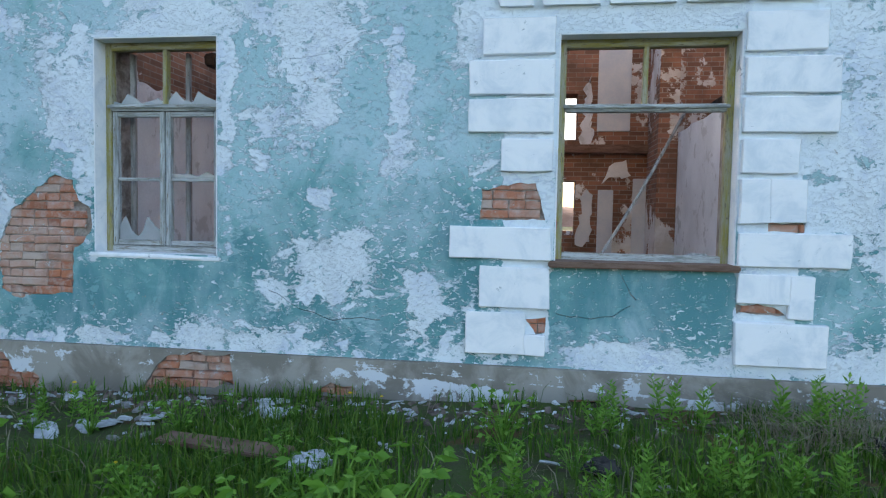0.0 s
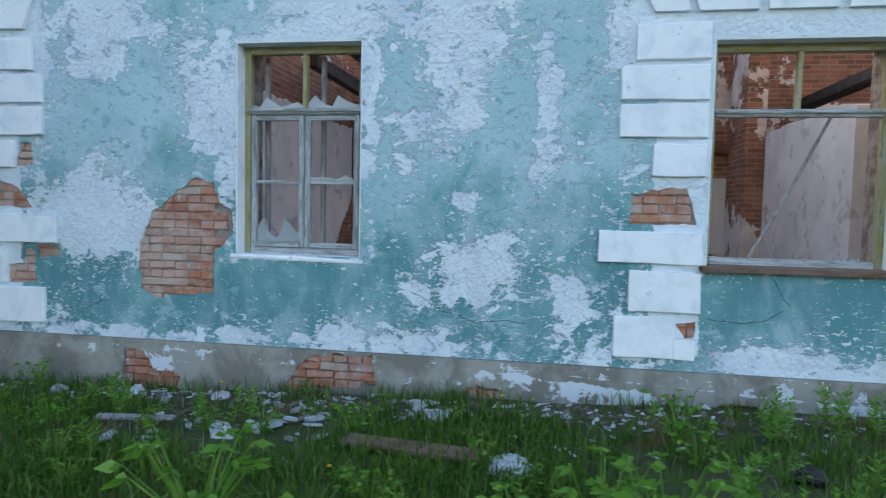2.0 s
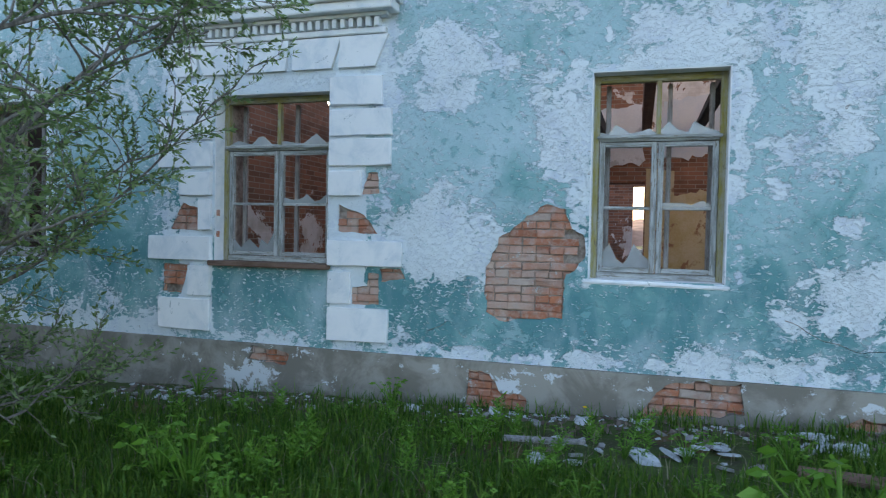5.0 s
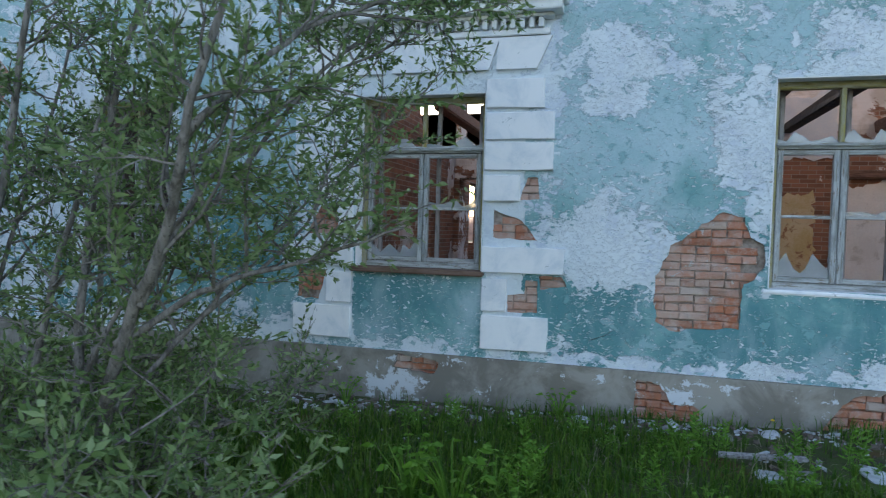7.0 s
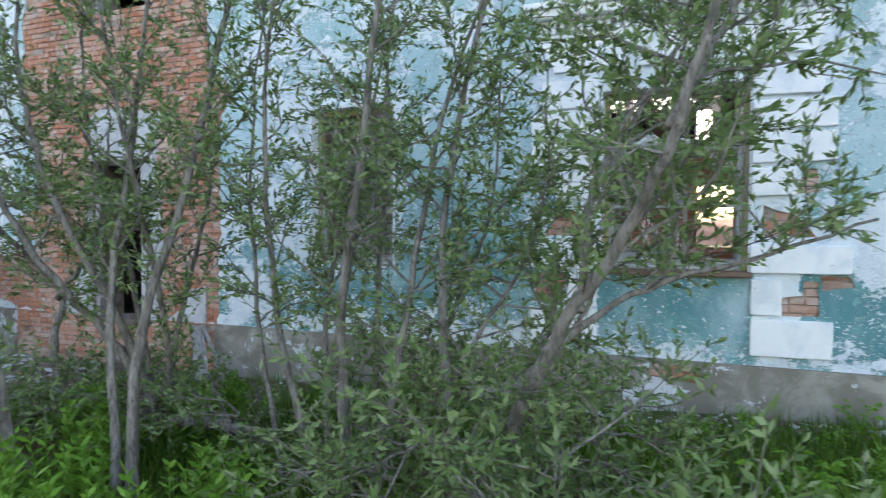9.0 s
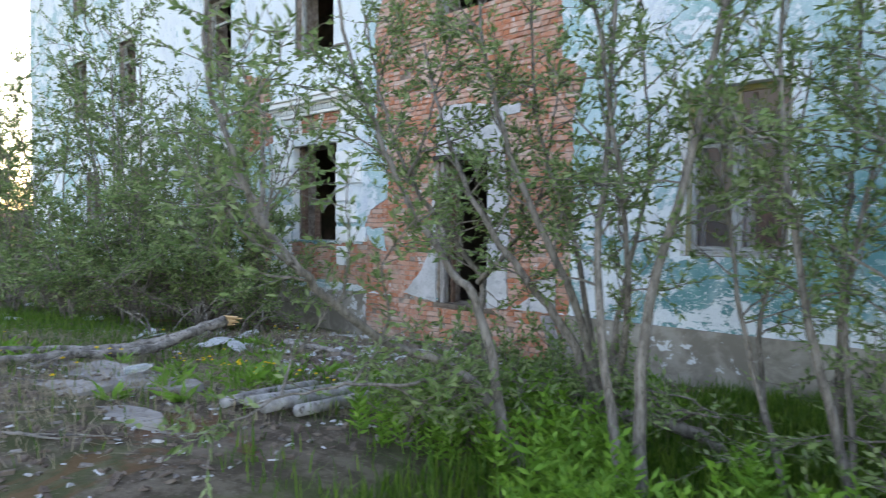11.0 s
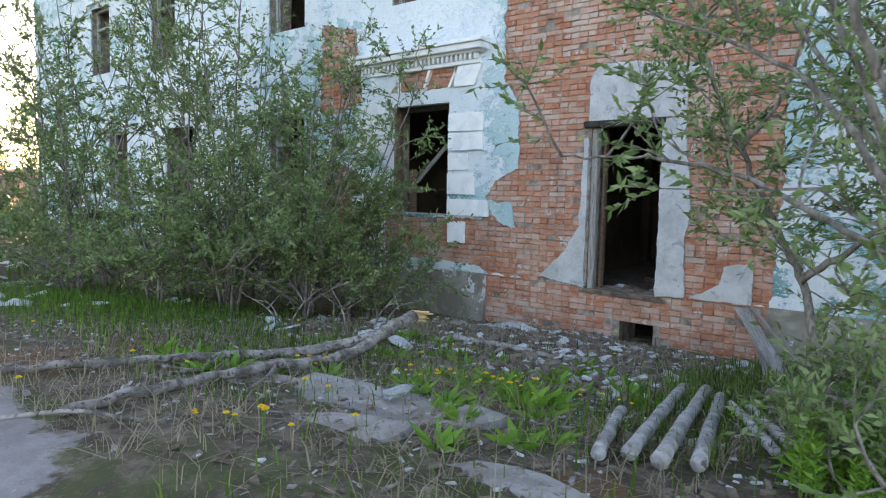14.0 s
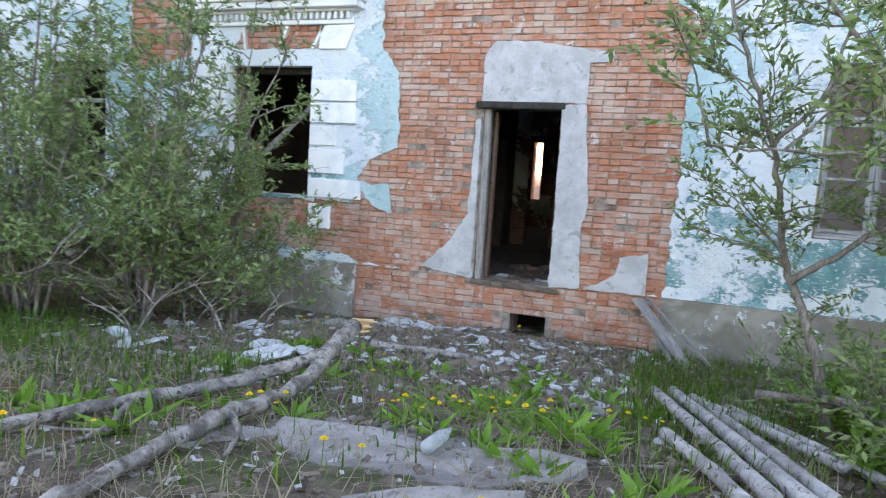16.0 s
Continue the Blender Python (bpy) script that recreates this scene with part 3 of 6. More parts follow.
# torn places, by a few corners each
TORN = [
    jag([(-3.81, 1.81), (-3.62, 1.77), (-3.57, 1.6), (-3.45, 1.5), (-3.45, 1.32), (-3.62, 1.14), (-3.64, 0.74), (-4.25, 0.71), (-4.37, 0.78), (-4.37, 1.2), (-4.25, 1.5)], 0.05, 0.03, 1.0),
    jag([(0.03, 1.49), (0.04, 1.73), (0.3, 1.79), (0.47, 1.78), (0.56, 1.5)], 0.05, 0.02, 2.0),
    jag([(2.03, 0.80), (2.03, 0.88), (2.3, 0.86), (2.4, 0.79)], 0.05, 0.02, 3.0),
    jag([(2.24, 1.44), (2.5, 1.44), (2.5, 1.51), (2.24, 1.51)], 0.05, 0.012, 3.5),
    jag([(0.42, 0.70), (0.58, 0.71), (0.58, 0.58), (0.5, 0.56)], 0.05, 0.02, 4.0),
    jag([(-5.68, 1.9), (-5.48, 1.9), (-5.5, 2.12), (-5.62, 2.12)], 0.04, 0.015, 5.0),
    jag([(-5.95, 1.52), (-5.5, 1.5), (-5.65, 1.7), (-5.95, 1.79)], 0.04, 0.015, 6.0),
    jag([(-5.78, 0.78), (-5.48, 0.78), (-5.48, 1.1), (-5.6, 1.1), (-5.62, 0.97), (-5.78, 0.95)], 0.04, 0.015, 7.0),
    jag([(-5.45, 1.02), (-5.2, 1.06), (-5.25, 1.16), (-5.47, 1.15)], 0.04, 0.012, 7.5),
    jag([(-8.0, 1.5), (-7.62, 1.5), (-7.65, 1.75), (-7.85, 1.8)], 0.04, 0.015, 8.0),
    jag([(-8.1, 0.8), (-7.85, 0.8), (-7.75, 1.12), (-8.1, 1.12)], 0.04, 0.015, 8.5),
    jag([(-16.35, 0.3), (-12.37, 0.3), (-12.36, 1.2), (-12.32, 1.8), (-12.35, 2.85), (-12.15, 3.4), (-12.5, 3.66), (-12.6, 5.6), (-15.7, 5.9), (-16.18, 4.8), (-16.15, 3.2), (-15.9, 2.86), (-15.86, 1.9), (-16.3, 1.72), (-16.42, 1.5), (-16.4, 1.38), (-15.98, 1.42), (-15.9, 1.02), (-16.1, 1.05), (-16.38, 1.3), (-16.5, 1.14), (-18.75, 1.12), (-18.7, 0.46), (-16.6, 0.42)], 0.06, 0.05, 10.0),
    jag([(-18.5, 3.18), (-16.8, 3.2), (-16.8, 3.52), (-18.3, 3.5)], 0.06, 0.03, 12.0),
    jag([(-20.3, 0.6), (-19.3, 0.5), (-19.2, 1.8), (-19.9, 2.1), (-20.4, 1.4)], 0.06, 0.08, 13.0),
    jag([(-20.4, 2.9), (-19.2, 3.1), (-19.4, 4.4), (-20.3, 4.6)], 0.06, 0.08, 14.0),
]
def crack(pts, wide=0.007, seed=0.0):
    """A thin wandering slit in the plaster."""
    up, dn = [], []
    for i in range(len(pts) - 1):
        a, b = Vector(pts[i]), Vector(pts[i + 1])
        n = max(2, int((b - a).length / 0.04))
        for k in range(n):
            q = a.lerp(b, k / n)
            q.y += 0.022 * noise.noise((q.x * 7, q.y * 7, seed)) + 0.010 * noise.noise((q.x * 30, q.y * 30, seed))
            w_ = wide * (0.5 + 0.9 * abs(noise.noise((q.x * 11, q.y * 11, seed + 3))))
            up.append(q + Vector((0, w_)))
            dn.append(q - Vector((0, w_)))
    return up + dn[::-1]


CRACKS = [crack([(-1.78, 0.86), (-1.5, 0.7), (-1.2, 0.62), (-0.75, 0.64)], 0.005, 1), crack([(0.66, 0.74), (0.9, 0.72), (1.1, 0.74), (1.28, 0.86)], 0.004, 2), crack([(-4.95, 0.55), (-4.8, 0.62), (-4.72, 0.7)], 0.005, 3),
          crack([(-0.9, 3.05), (-1.2, 2.85), (-1.7, 2.8)], 0.002, 4), crack([(2.3, 1.5), (2.8, 1.3), (3.1, 0.9)], 0.003, 5), crack([(1.15, 1.1), (1.24, 0.92), (1.32, 0.84)], 0.007, 6), crack([(-9.2, 1.1), (-8.9, 0.8), (-8.6, 0.7)], 0.006, 7)]
sheet("plaster", X_L, X_R, 0.30, H_TOP, OPENINGS[:-1 - len(UPPER)] + UPPER, TORN + CRACKS, 0.0, 0.05, M_PLASTER, peel_value, wall_front,
      "teal lime paint flaking to white", fine=(-13.0, 4.0, 4.1, 0.06))

PL_TORN = [
    jag([(-2.95, -0.1), (-2.72, 0.25), (-2.12, 0.29), (-2.06, 0.02)], 0.05, 0.03, 21.0),
    jag([(-4.55, -0.15), (-4.5, 0.22), (-4.3, 0.2), (-4.2, 0.02), (-3.95, 0.0), (-3.98, -0.15)], 0.05, 0.03, 22.0),
    jag([(-1.35, -0.02), (-1.2, 0.08), (-1.0, 0.06), (-0.95, -0.02)], 0.05, 0.02, 23.0),
    jag([(0.72, -0.02), (0.78, 0.07), (1.08, 0.06), (1.12, -0.02)], 0.05, 0.02, 24.0),
    jag([(-6.95, 0.13), (-6.9, 0.27), (-6.45, 0.24), (-6.5, 0.08)], 0.05, 0.03, 25.0),
]


def plinth_peel(x, z):
    s = -0.15
    for cx, cz, rx, rz, a in ((-4.2, 0.15, 0.35, 0.2, 1.2), (-6.9, -0.05, 0.35, 0.2, 1.3), (0.0, 0.1, 0.35, 0.25, 1.2), (-0.5, 0.15, 0.6, 0.2, 0.6), (-16.5, 0.1, 0.25, 0.3, 1.2), (-17.8, 0.25, 0.6, 0.1, 1.0), (-7.8, 0.1, 0.3, 0.1, 0.5), (1.75, 0.06, 0.35, 0.09, 1.6), (2.4, 0.05, 0.2, 0.07, 1.3), (-3.0, 0.2, 0.5, 0.1, 0.6), (-1.5, 0.2, 0.8, 0.12, 0.6), (3.2, 0.15, 0.4, 0.2, 0.8), (-11.0, 0.1, 0.8, 0.2, 0.8)):
        d = ((x - cx) / rx) ** 2 + ((z - cz) / rz) ** 2
        s += a * math.exp(-d)
    return s


for x0, x1 in ((-12.4, X_R), (X_L, -16.4)):
    sheet("plinth", x0, x1, -0.85, 0.30, [], PL_TORN if x0 > -13 else [], -0.05, 0.05, M_PLINTH, plinth_peel, wall_front, "grey cement plinth with peeling whitewash", fine=(x0, x1, 0.30, 0.16))

# ---- raised window surrounds ----
ROWS_Q = [(3.09, 2.80, 0.58), (2.76, 2.49, 0.69), (2.46, 2.19, 0.69), (2.14, 1.88, 0.42), (1.84, 1.50, 0.55), (1.43, 1.17, 0.82), (1.11, 0.78, 0.57), (0.74, 0.40, 0.68)]


def quoin(x0, x1, z0, z1):
    bm = box(bmesh.new(), x0, x1, -0.042, 0.02, z0, z1, 0.0, 0.006)
    bmesh.ops.subdivide_edges(bm, edges=bm.edges[:], cuts=3, use_grid_fill=True)
    for v in bm.verts:
        k = noise.noise(v.co * 7.0)
        v.co += Vector((0.010 * k, 0, 0.008 * noise.noise(v.co * 9 + Vector((4, 4, 4)))))
    front = [e for e in bm.edges if e.is_boundary is False and e.calc_face_angle(0) > 1.0]
    bmesh.ops.bevel(bm, geom=front, offset=0.007, segments=1, affect="EDGES", clamp_overlap=True)
    return part("quoin_block", bm, M_QUOIN, wall_front)


quoin(W5[1] + 0.03, W5[1] + 0.36, 0.74, 1.08)
quoin(W5[0] - 0.34, W5[0] - 0.05, 0.80, 1.08)


def chipped(x0, x1, z0, z1):
    """Whether a block has mostly fallen off."""
    return any(inside(t, (x0 + x1) / 2, (z0 + z1) / 2) for t in (TORN[1], TORN[6]))


def surround(w, cornice=True, skip=()):
    a, b = w[0], w[1]
    for n, (zt, zb, out) in enumerate(ROWS_Q):
        for x0, x1, sd_ in ((a - out - 0.02, a - 0.03, "l"), (b + 0.01, b + out, "r")):
            if (sd_, n) in skip:
                continue
            hits = [t for t in TORN if any(x0 < p[0] < x1 and zb < p[1] < zt for p in t)]
            if not hits or w is W5:
                quoin(x0, x1, zb, zt)
                continue
            # keep the unbroken strips of a chipped block
            px = [p[0] for t in hits for p in t]
            pz = [p[1] for t in hits for p in t if zb - 0.1 < p[1] < zt + 0.1]
            lo, hi = max(x0, min(px)), min(x1, max(px))
            if lo - x0 > 0.06:
                quoin(x0, lo, zb, zt)
            if x1 - hi > 0.06:
                quoin(hi, x1, zb, zt)
            if pz and zt - max(pz) > 0.05:
                quoin(lo, hi, max(pz), zt)
            elif pz and min(pz) - zb > 0.05:
                quoin(lo, hi, zb, min(pz))
    c = (a + b) / 2
    # five wedge blocks over the lintel
    xs = [-1.2, -0.86, -0.35, 0.22, 0.75, 1.23]
    for k in range(5):
        lo, hi = c + xs[k] + 0.04, c + xs[k + 1] - 0.04
        m_ = (lo + hi) / 2 - c
        verts = []
        for y in (0.02, -0.042):
            verts += [(lo, y, 3.18), (hi, y, 3.18), (hi + 0.16 * (m_ + 0.25 > 0) * min(1, abs(m_) + 0.3) - 0.02, y, 3.49), (lo - 0.16 * (m_ - 0.25 < 0) * min(1, abs(m_) + 0.3) + 0.02, y, 3.49)]
        if k < 4 and w is W5:
            # only slanting shreds of the blocks are left over the empty window
            lean, wide = (-0.10, -0.03, 0.12, 0.16)[k], (0.10, 0.03, 0.05, 0.045)[k]
            verts = [(hi + dx + sh, y, z) for y in (0.02, -0.042) for dx, z, sh in ((-wide, 3.18, 0), (0, 3.18, 0), (0, 3.49, lean), (-wide, 3.49, lean))]
        ob = mesh_object("wedge_block", verts, [(4, 7, 6, 5), (0, 4, 5, 1), (1, 5, 6, 2), (2, 6, 7, 3), (3, 7, 4, 0)], M_QUOIN, wall_front)
    if not cornice:
        return
    x0, x1 = a - 0.62, b + 0.62
    for z0, z1, pr, ex in ((3.50, 3.56, 0.06, 0.0), (3.655, 3.69, 0.12, 0.04), (3.69, 3.78, 0.22, 0.12), (3.78, 3.84, 0.27, 0.16)):
        bm = box(bmesh.new(), x0 - ex, x1 + ex, -pr, 0.02, z0, z1, 0.008)
        part("cornice_moulding", bm, M_QUOIN, wall_front)
    n = int((x1 - x0) / 0.092)
    me = None
    for i in range(n):
        if me is None:
            first = box_part("dentil", (-0.024, 0.024, -0.095, 0.02, 3.562, 3.652), M_QUOIN, wall_front, 0.004)
            me = first.data
            first.location.x = x0 + 0.05
            continue
        d = new("dentil", me)
        d.parent = wall_front
        d.location.x = x0 + 0.05 + i * 0.092


for w in (W1, W3, W5, W7):
    surround(w, True, skip=(("l", 4),) if w is W1 else (("r", 4),) if w is W3 else (("r", 0), ("r", 6), ("l", 3), ("l", 6), ("r", 7)) if w is W5 else ())


# ---- windows ----
def window(name, w, label, lower=True, inner=True, sill=True):
    """A rotten two-leaf casement with a divided top light, set into the reveal."""
    a, b, c, d = w
    top = tagged(new(name), label, "window", kind="structure")
    y0, y1 = 0.16, 0.235
    f = 0.065
    box_part("frame_jamb", (a, a + f, y0, y1, c, d), M_OCHRE, top, 0.006, 0.002)
    box_part("frame_jamb", (b - f, b, y0, y1, c, d), M_OCHRE, top, 0.006, 0.002)
    box_part("frame_head", (a + f, b - f, y0, y1, d - 0.075, d), M_OCHREH, top, 0.006, 0.002)
    box_part("frame_foot", (a + f, b - f, y0, y1, c, c + 0.06), M_WOODH, top, 0.006, 0.002)
    zt = c + 0.70 * (d - c) - 0.02
    box_part("transom", (a + f, b - f, y0 - 0.02, y1, zt - 0.03, zt + 0.03), M_WOODH, top, 0.008, 0.003)
    box_part("transom_moulding", (a + f - 0.02, b - f + 0.02, y0 - 0.045, y0 - 0.021, zt - 0.008, zt + 0.022), M_WOODH, top, 0.006)
    m = (a + b) / 2
    box_part("mullion", (m - 0.02, m + 0.02, y0, y1 - 0.01, zt + 0.03, d - 0.075), M_OCHRE, top, 0.005, 0.002)
    if lower:
        zb = c + 0.35 * (d - c)
        for n, (u, v) in enumerate(((a + f + 0.004, m - 0.004), (m + 0.004, b - f - 0.004))):
            leaf = tagged(new("casement"), "grey flaking casement leaf")
            leaf.parent = top
            ya, yb = y0 + 0.004, y1 - 0.012
            s = 0.05
            for dims in ((u, u + s, ya, yb, c + 0.064, zt - 0.034), (v - s, v, ya, yb, c + 0.064, zt - 0.034)):
                box_part("stile", dims, M_WOOD, leaf, 0.005, 0.002)
            for z in (c + 0.066, zt - 0.08):
                box_part("rail", (u + s, v - s, ya + 0.002, yb - 0.002, z, z + 0.045), M_WOODH, leaf, 0.005, 0.002)
            box_part("glazing_bar", (u + s, v - s, ya + 0.006, yb - 0.004, zb - 0.015, zb + 0.015), M_WOODH, leaf, 0.004, 0.002)
    if inner:
        for u in (a + 0.11, m - 0.02 + 0.10, b - 0.14):
            box_part("inner_stile", (u, u + 0.045, 0.36, 0.41, c + 0.05, d - 0.06), M_GREYWOOD, top, 0.005, 0.004)
        box_part("inner_rail", (a + 0.16, b - 0.14, 0.36, 0.40, zt - 0.03, zt + 0.03), M_WOODH, top, 0.005, 0.003)
    return top


M_GLASS = Mat("dusty_glass", 0.12, 0.5)
M_GLASS.b.inputs["Transmission Weight"].default_value = 0.55
M_GLASS = M_GLASS.done(M_GLASS.mix(M_GLASS.noise(9, 6), (0.42, 0.47, 0.50), (0.66, 0.70, 0.72)))


def shards(top, x0, x1, z, up, seed, y=0.19):
    """A jagged strip of broken pane along a rail; up is its height, negative when it hangs."""
    rs = random.Random(seed)
    n = 7
    xs = [x0 + (x1 - x0) * (k + (rs.uniform(-0.3, 0.3) if 0 < k < n else 0)) / n for k in range(n + 1)]
    hs = [up * rs.choice((0.15, 0.35, 0.6, 1.0)) for _ in xs]
    verts = [(x, yy, zz) for yy in (y, y + 0.004) for x, h in zip(xs, hs) for zz in (z, z + h)]
    faces, m = [], 2 * (n + 1)
    for k in range(n):
        q = (2 * k, 2 * k + 2, 2 * k + 3, 2 * k + 1)
        faces += [q, tuple(i + m for i in q[::-1]), (q[3], q[2], q[2] + m, q[3] + m)]
    mesh_object("glass_shard", verts, faces, M_GLASS, top, "jagged remains of a dusty pane")


window("window_1", W1, "weathered window with its lower sashes gone", lower=False, inner=False)
window_b = window("window_2", W2, "weathered grey casement window with broken panes")
window_c = window("window_3", W3, "ochre and grey casement window with broken panes")
for t_, w, sd_ in ((window_b, W2, 10), (window_c, W3, 20)):
    a, b, c, d = w
    m_, zt_ = (a + b) / 2, c + 0.70 * (d - c) - 0.02
    shards(t_, a + 0.066, m_ - 0.021, zt_ + 0.03, 0.10, sd_)
    shards(t_, m_ + 0.021, b - 0.066, zt_ + 0.03, 0.12, sd_ + 1)
    shards(t_, a + 0.12, m_ - 0.055, c + 0.112, 0.22, sd_ + 2)
    shards(t_, m_ + 0.055, b - 0.12, c + 0.35 * (d - c) + 0.016, 0.10, sd_ + 3)
window("window_4", W4, "rotten casement window behind the willows")


def sill(w, mat, th=0.05, name="window_sill"):
    bm = bmesh.new()
    box(bm, w[0] - 0.04, w[1] + 0.03, -0.075, 0.19, w[2] - th, w[2] + 0.002, 0.01, 0.006)
    tagged(part(name, bm, mat), "split brown wooden window sill board", "window sill", kind="structure")


sill(W1, M_BROWN)
sill(W3, M_BROWN)
tagged(box_part("window_sill", (W2[0] - 0.05, W2[1] + 0.03, -0.014, 0.16, W2[2] - 0.05, W2[2] - 0.004), M_QUOIN, None, 0.012, 0.012), "crumbling white plaster window sill", "window sill", kind="structure")
tagged(box_part("window_sill", (W5[0], W5[1], 0.03, 0.5, W5[2] - 0.03, W5[2] + 0.004), M_CEMENT, None, 0.008, 0.006), "grey plaster ledge of an empty window", "window sill", kind="structure")
frame_rest = tagged(new("window_5"), "empty window with brown rotten frame pieces", "window", kind="structure")
box_part("frame_jamb", (W5[0] + 0.012, W5[0] + 0.10, 0.2, 0.3, W5[2], W5[3]), M_BROWN, frame_rest, 0.008, 0.006)
box_part("frame_jamb", (W5[0] + 0.13, W5[0] + 0.30, 0.42, 0.46, W5[2], W5[2] + 0.75), M_BROWN, frame_rest, 0.008, 0.01)
box_part("frame_head", (W5[0] + 0.10, W5[1] - 0.012, 0.2, 0.3, W5[3] - 0.09, W5[3] - 0.012), M_CHAR, frame_rest, 0.008, 0.006)
slat = box_part("broken_bar", (-0.04, 0.04, -0.015, 0.015, 0, 1.25), M_GREYWOOD, frame_rest, 0.005, 0.006)
slat.matrix_world = pose(W5[0] + 0.25, 0.5, W5[2] + 0.55, 0, 48, 0)
# reveals: a render skin on the jambs and heads of the openings
for w, mt in ((W1, M_QUOIN), (W2, M_QUOIN), (W3, M_QUOIN), (W4, M_QUOIN), (W5, M_QUOIN)):
    r = tagged(new("window_reveal"), "pale render round the window opening", "window reveal", kind="structure")
    a, b, c, d = w
    box_part("jamb_render", (a - 0.001, a + 0.012, 0.0, 0.158, c, d), mt, r, 0.003)
    box_part("jamb_render", (b - 0.012, b + 0.001, 0.0, 0.158, c, d), mt, r, 0.003)
    box_part("head_render", (a + 0.012, b - 0.012, 0.0, 0.158, d - 0.012, d + 0.001), mt, r, 0.003)
# things lying in window 1
verts, faces = [], []
tube(verts, faces, smooth_line([(1.02, 0.3, 1.2), (1.35, 0.42, 1.75), (1.72, 0.55, 2.45)], 4), [0.014] * 9, 6)
tagged(mesh_object("wooden_pole", verts, faces, M_GREYWOOD), "thin grey pole leaning across the empty window", "pole")
for x0, x1, h in ((0.70, 1.05, 0.05), (1.45, 1.9, 0.045), (1.72, 1.86, 0.07)):
    bm = box(bmesh.new(), x0, x1, 0.2, 0.34, 1.172, 1.172 + h, 0.015, 0.012)
    tagged(part("plaster_lump", bm, M_SLATE), "pale lump of fallen plaster on the sill", "rubble", "lumps on the window sill")

# ---- doorway ----
door_surround = tagged(new("door_1"), "empty doorway with rough cement render round it", "doorway", kind="structure")


def render_patch(name, pts, y, mat, parent, seed):
    o = jag(pts, 0.05, 0.018, seed)
    n = len(o)
    verts = [(p[0], y, p[1]) for p in o] + [(p[0], 0.04, p[1]) for p in o]
    mesh_object(name, verts, [tuple(range(n))] + [(i, i + n, (i + 1) % n + n, (i + 1) % n) for i in range(n)], mat, parent)


render_patch("lintel_render", [(-14.74, 2.52), (-13.45, 2.52), (-13.44, 3.0), (-13.18, 3.02), (-13.17, 3.14), (-13.55, 3.17), (-14.1, 3.26), (-14.6, 3.27), (-14.74, 3.1)], -0.012, M_CEMENT, door_surround, 31.0)
render_patch("jamb_render", [(-13.73, 0.27), (-13.36, 0.3), (-13.4, 1.0), (-13.33, 1.3), (-13.45, 2.51), (-13.73, 2.51)], -0.014, M_CEMENT, door_surround, 32.0)
render_patch("jamb_render", [(-15.45, 0.36), (-14.74, 0.28), (-14.74, 2.3), (-14.8, 2.3), (-14.84, 1.1), (-15.05, 0.75)], -0.012, M_CEMENT, door_surround, 33.0)
render_patch("render_patch", [(-13.3, 0.3), (-12.58, 0.3), (-12.58, 0.8), (-12.9, 0.72), (-12.95, 0.5)], -0.012, M_CEMENT, door_surround, 34.0)
box_part("charred_lintel", (-14.82, -13.7, -0.03, 0.2, 2.44, 2.53), M_CHAR, door_surround, 0.012, 0.008)
box_part("door_post", (-14.72, -14.63, 0.06, 0.16, 0.26, 2.45), M_GREYWOOD, door_surround, 0.008, 0.006)
box_part("door_post", (-14.62, -14.575, 0.2, 0.28, 0.26, 2.42), M_BROWN, door_surround, 0.008, 0.008)
box_part("threshold_rubble", (-14.76, -13.6, -0.02, 0.5, 0.19, 0.262), M_DEBRIS, door_surround, 0.02, 0.03)

# ---- upper windows of the far wing, and plain ones of the ground floor there ----
for n, w in enumerate([W6, W8] + UPPER):
    t = tagged(new("window_%d" % (6 + n)), "dark broken window in peeling white plaster", "window", kind="structure")
    a, b, c, d = w
    box_part("frame_jamb", (a, a + 0.07, 0.16, 0.24, c, d), M_WOOD, t)
    box_part("frame_jamb", (b - 0.07, b, 0.16, 0.24, c, d), M_WOOD, t)
    box_part("frame_head", (a + 0.07, b - 0.07, 0.16, 0.24, d - 0.07, d), M_WOOD, t)
    box_part("transom", (a + 0.07, b - 0.07, 0.16, 0.24, c + 1.28, c + 1.34), M_WOODH, t) if d - c > 1.5 else None
    box_part("hood_moulding", (a - 0.15, b + 0.15, -0.09, 0.02, d + 0.12, d + 0.2), M_QUOIN, t)

# ---- inside the ruin ----
INNER = 6.2
room_floor = mesh_object("floor", [(X_L, T_WALL, 0.22), (X_R, T_WALL, 0.22), (X_R, 13, 0.22), (X_L, 13, 0.22)], [(0, 1, 2, 3)], M_DEBRIS)
tagged(room_floor, "rubble-strewn floor of the gutted rooms", "floor", kind="structure")
wall_grid("wall_spine", -8.0, X_R, 0.22, 6.0, INNER, INNER + 0.5, [(-7.9, -6.9, 0.22, 2.6), (-3.6, -2.9, 0.22, 2.5), (0.82, 1.12, 1.2, 2.15), (-7.9, -5.7, 3.1, 4.9), (-6.7, -5.75, 1.2, 2.45), (0.84, 1.12, 2.85, 3.65)], M_WORK,
          top=lambda u: 5.2 + 0.5 * noise.noise((u * 0.8, 0, 0)) + 0.25 * noise.noise((u * 4, 2, 0)), label="broken bare brick wall inside the ruin")
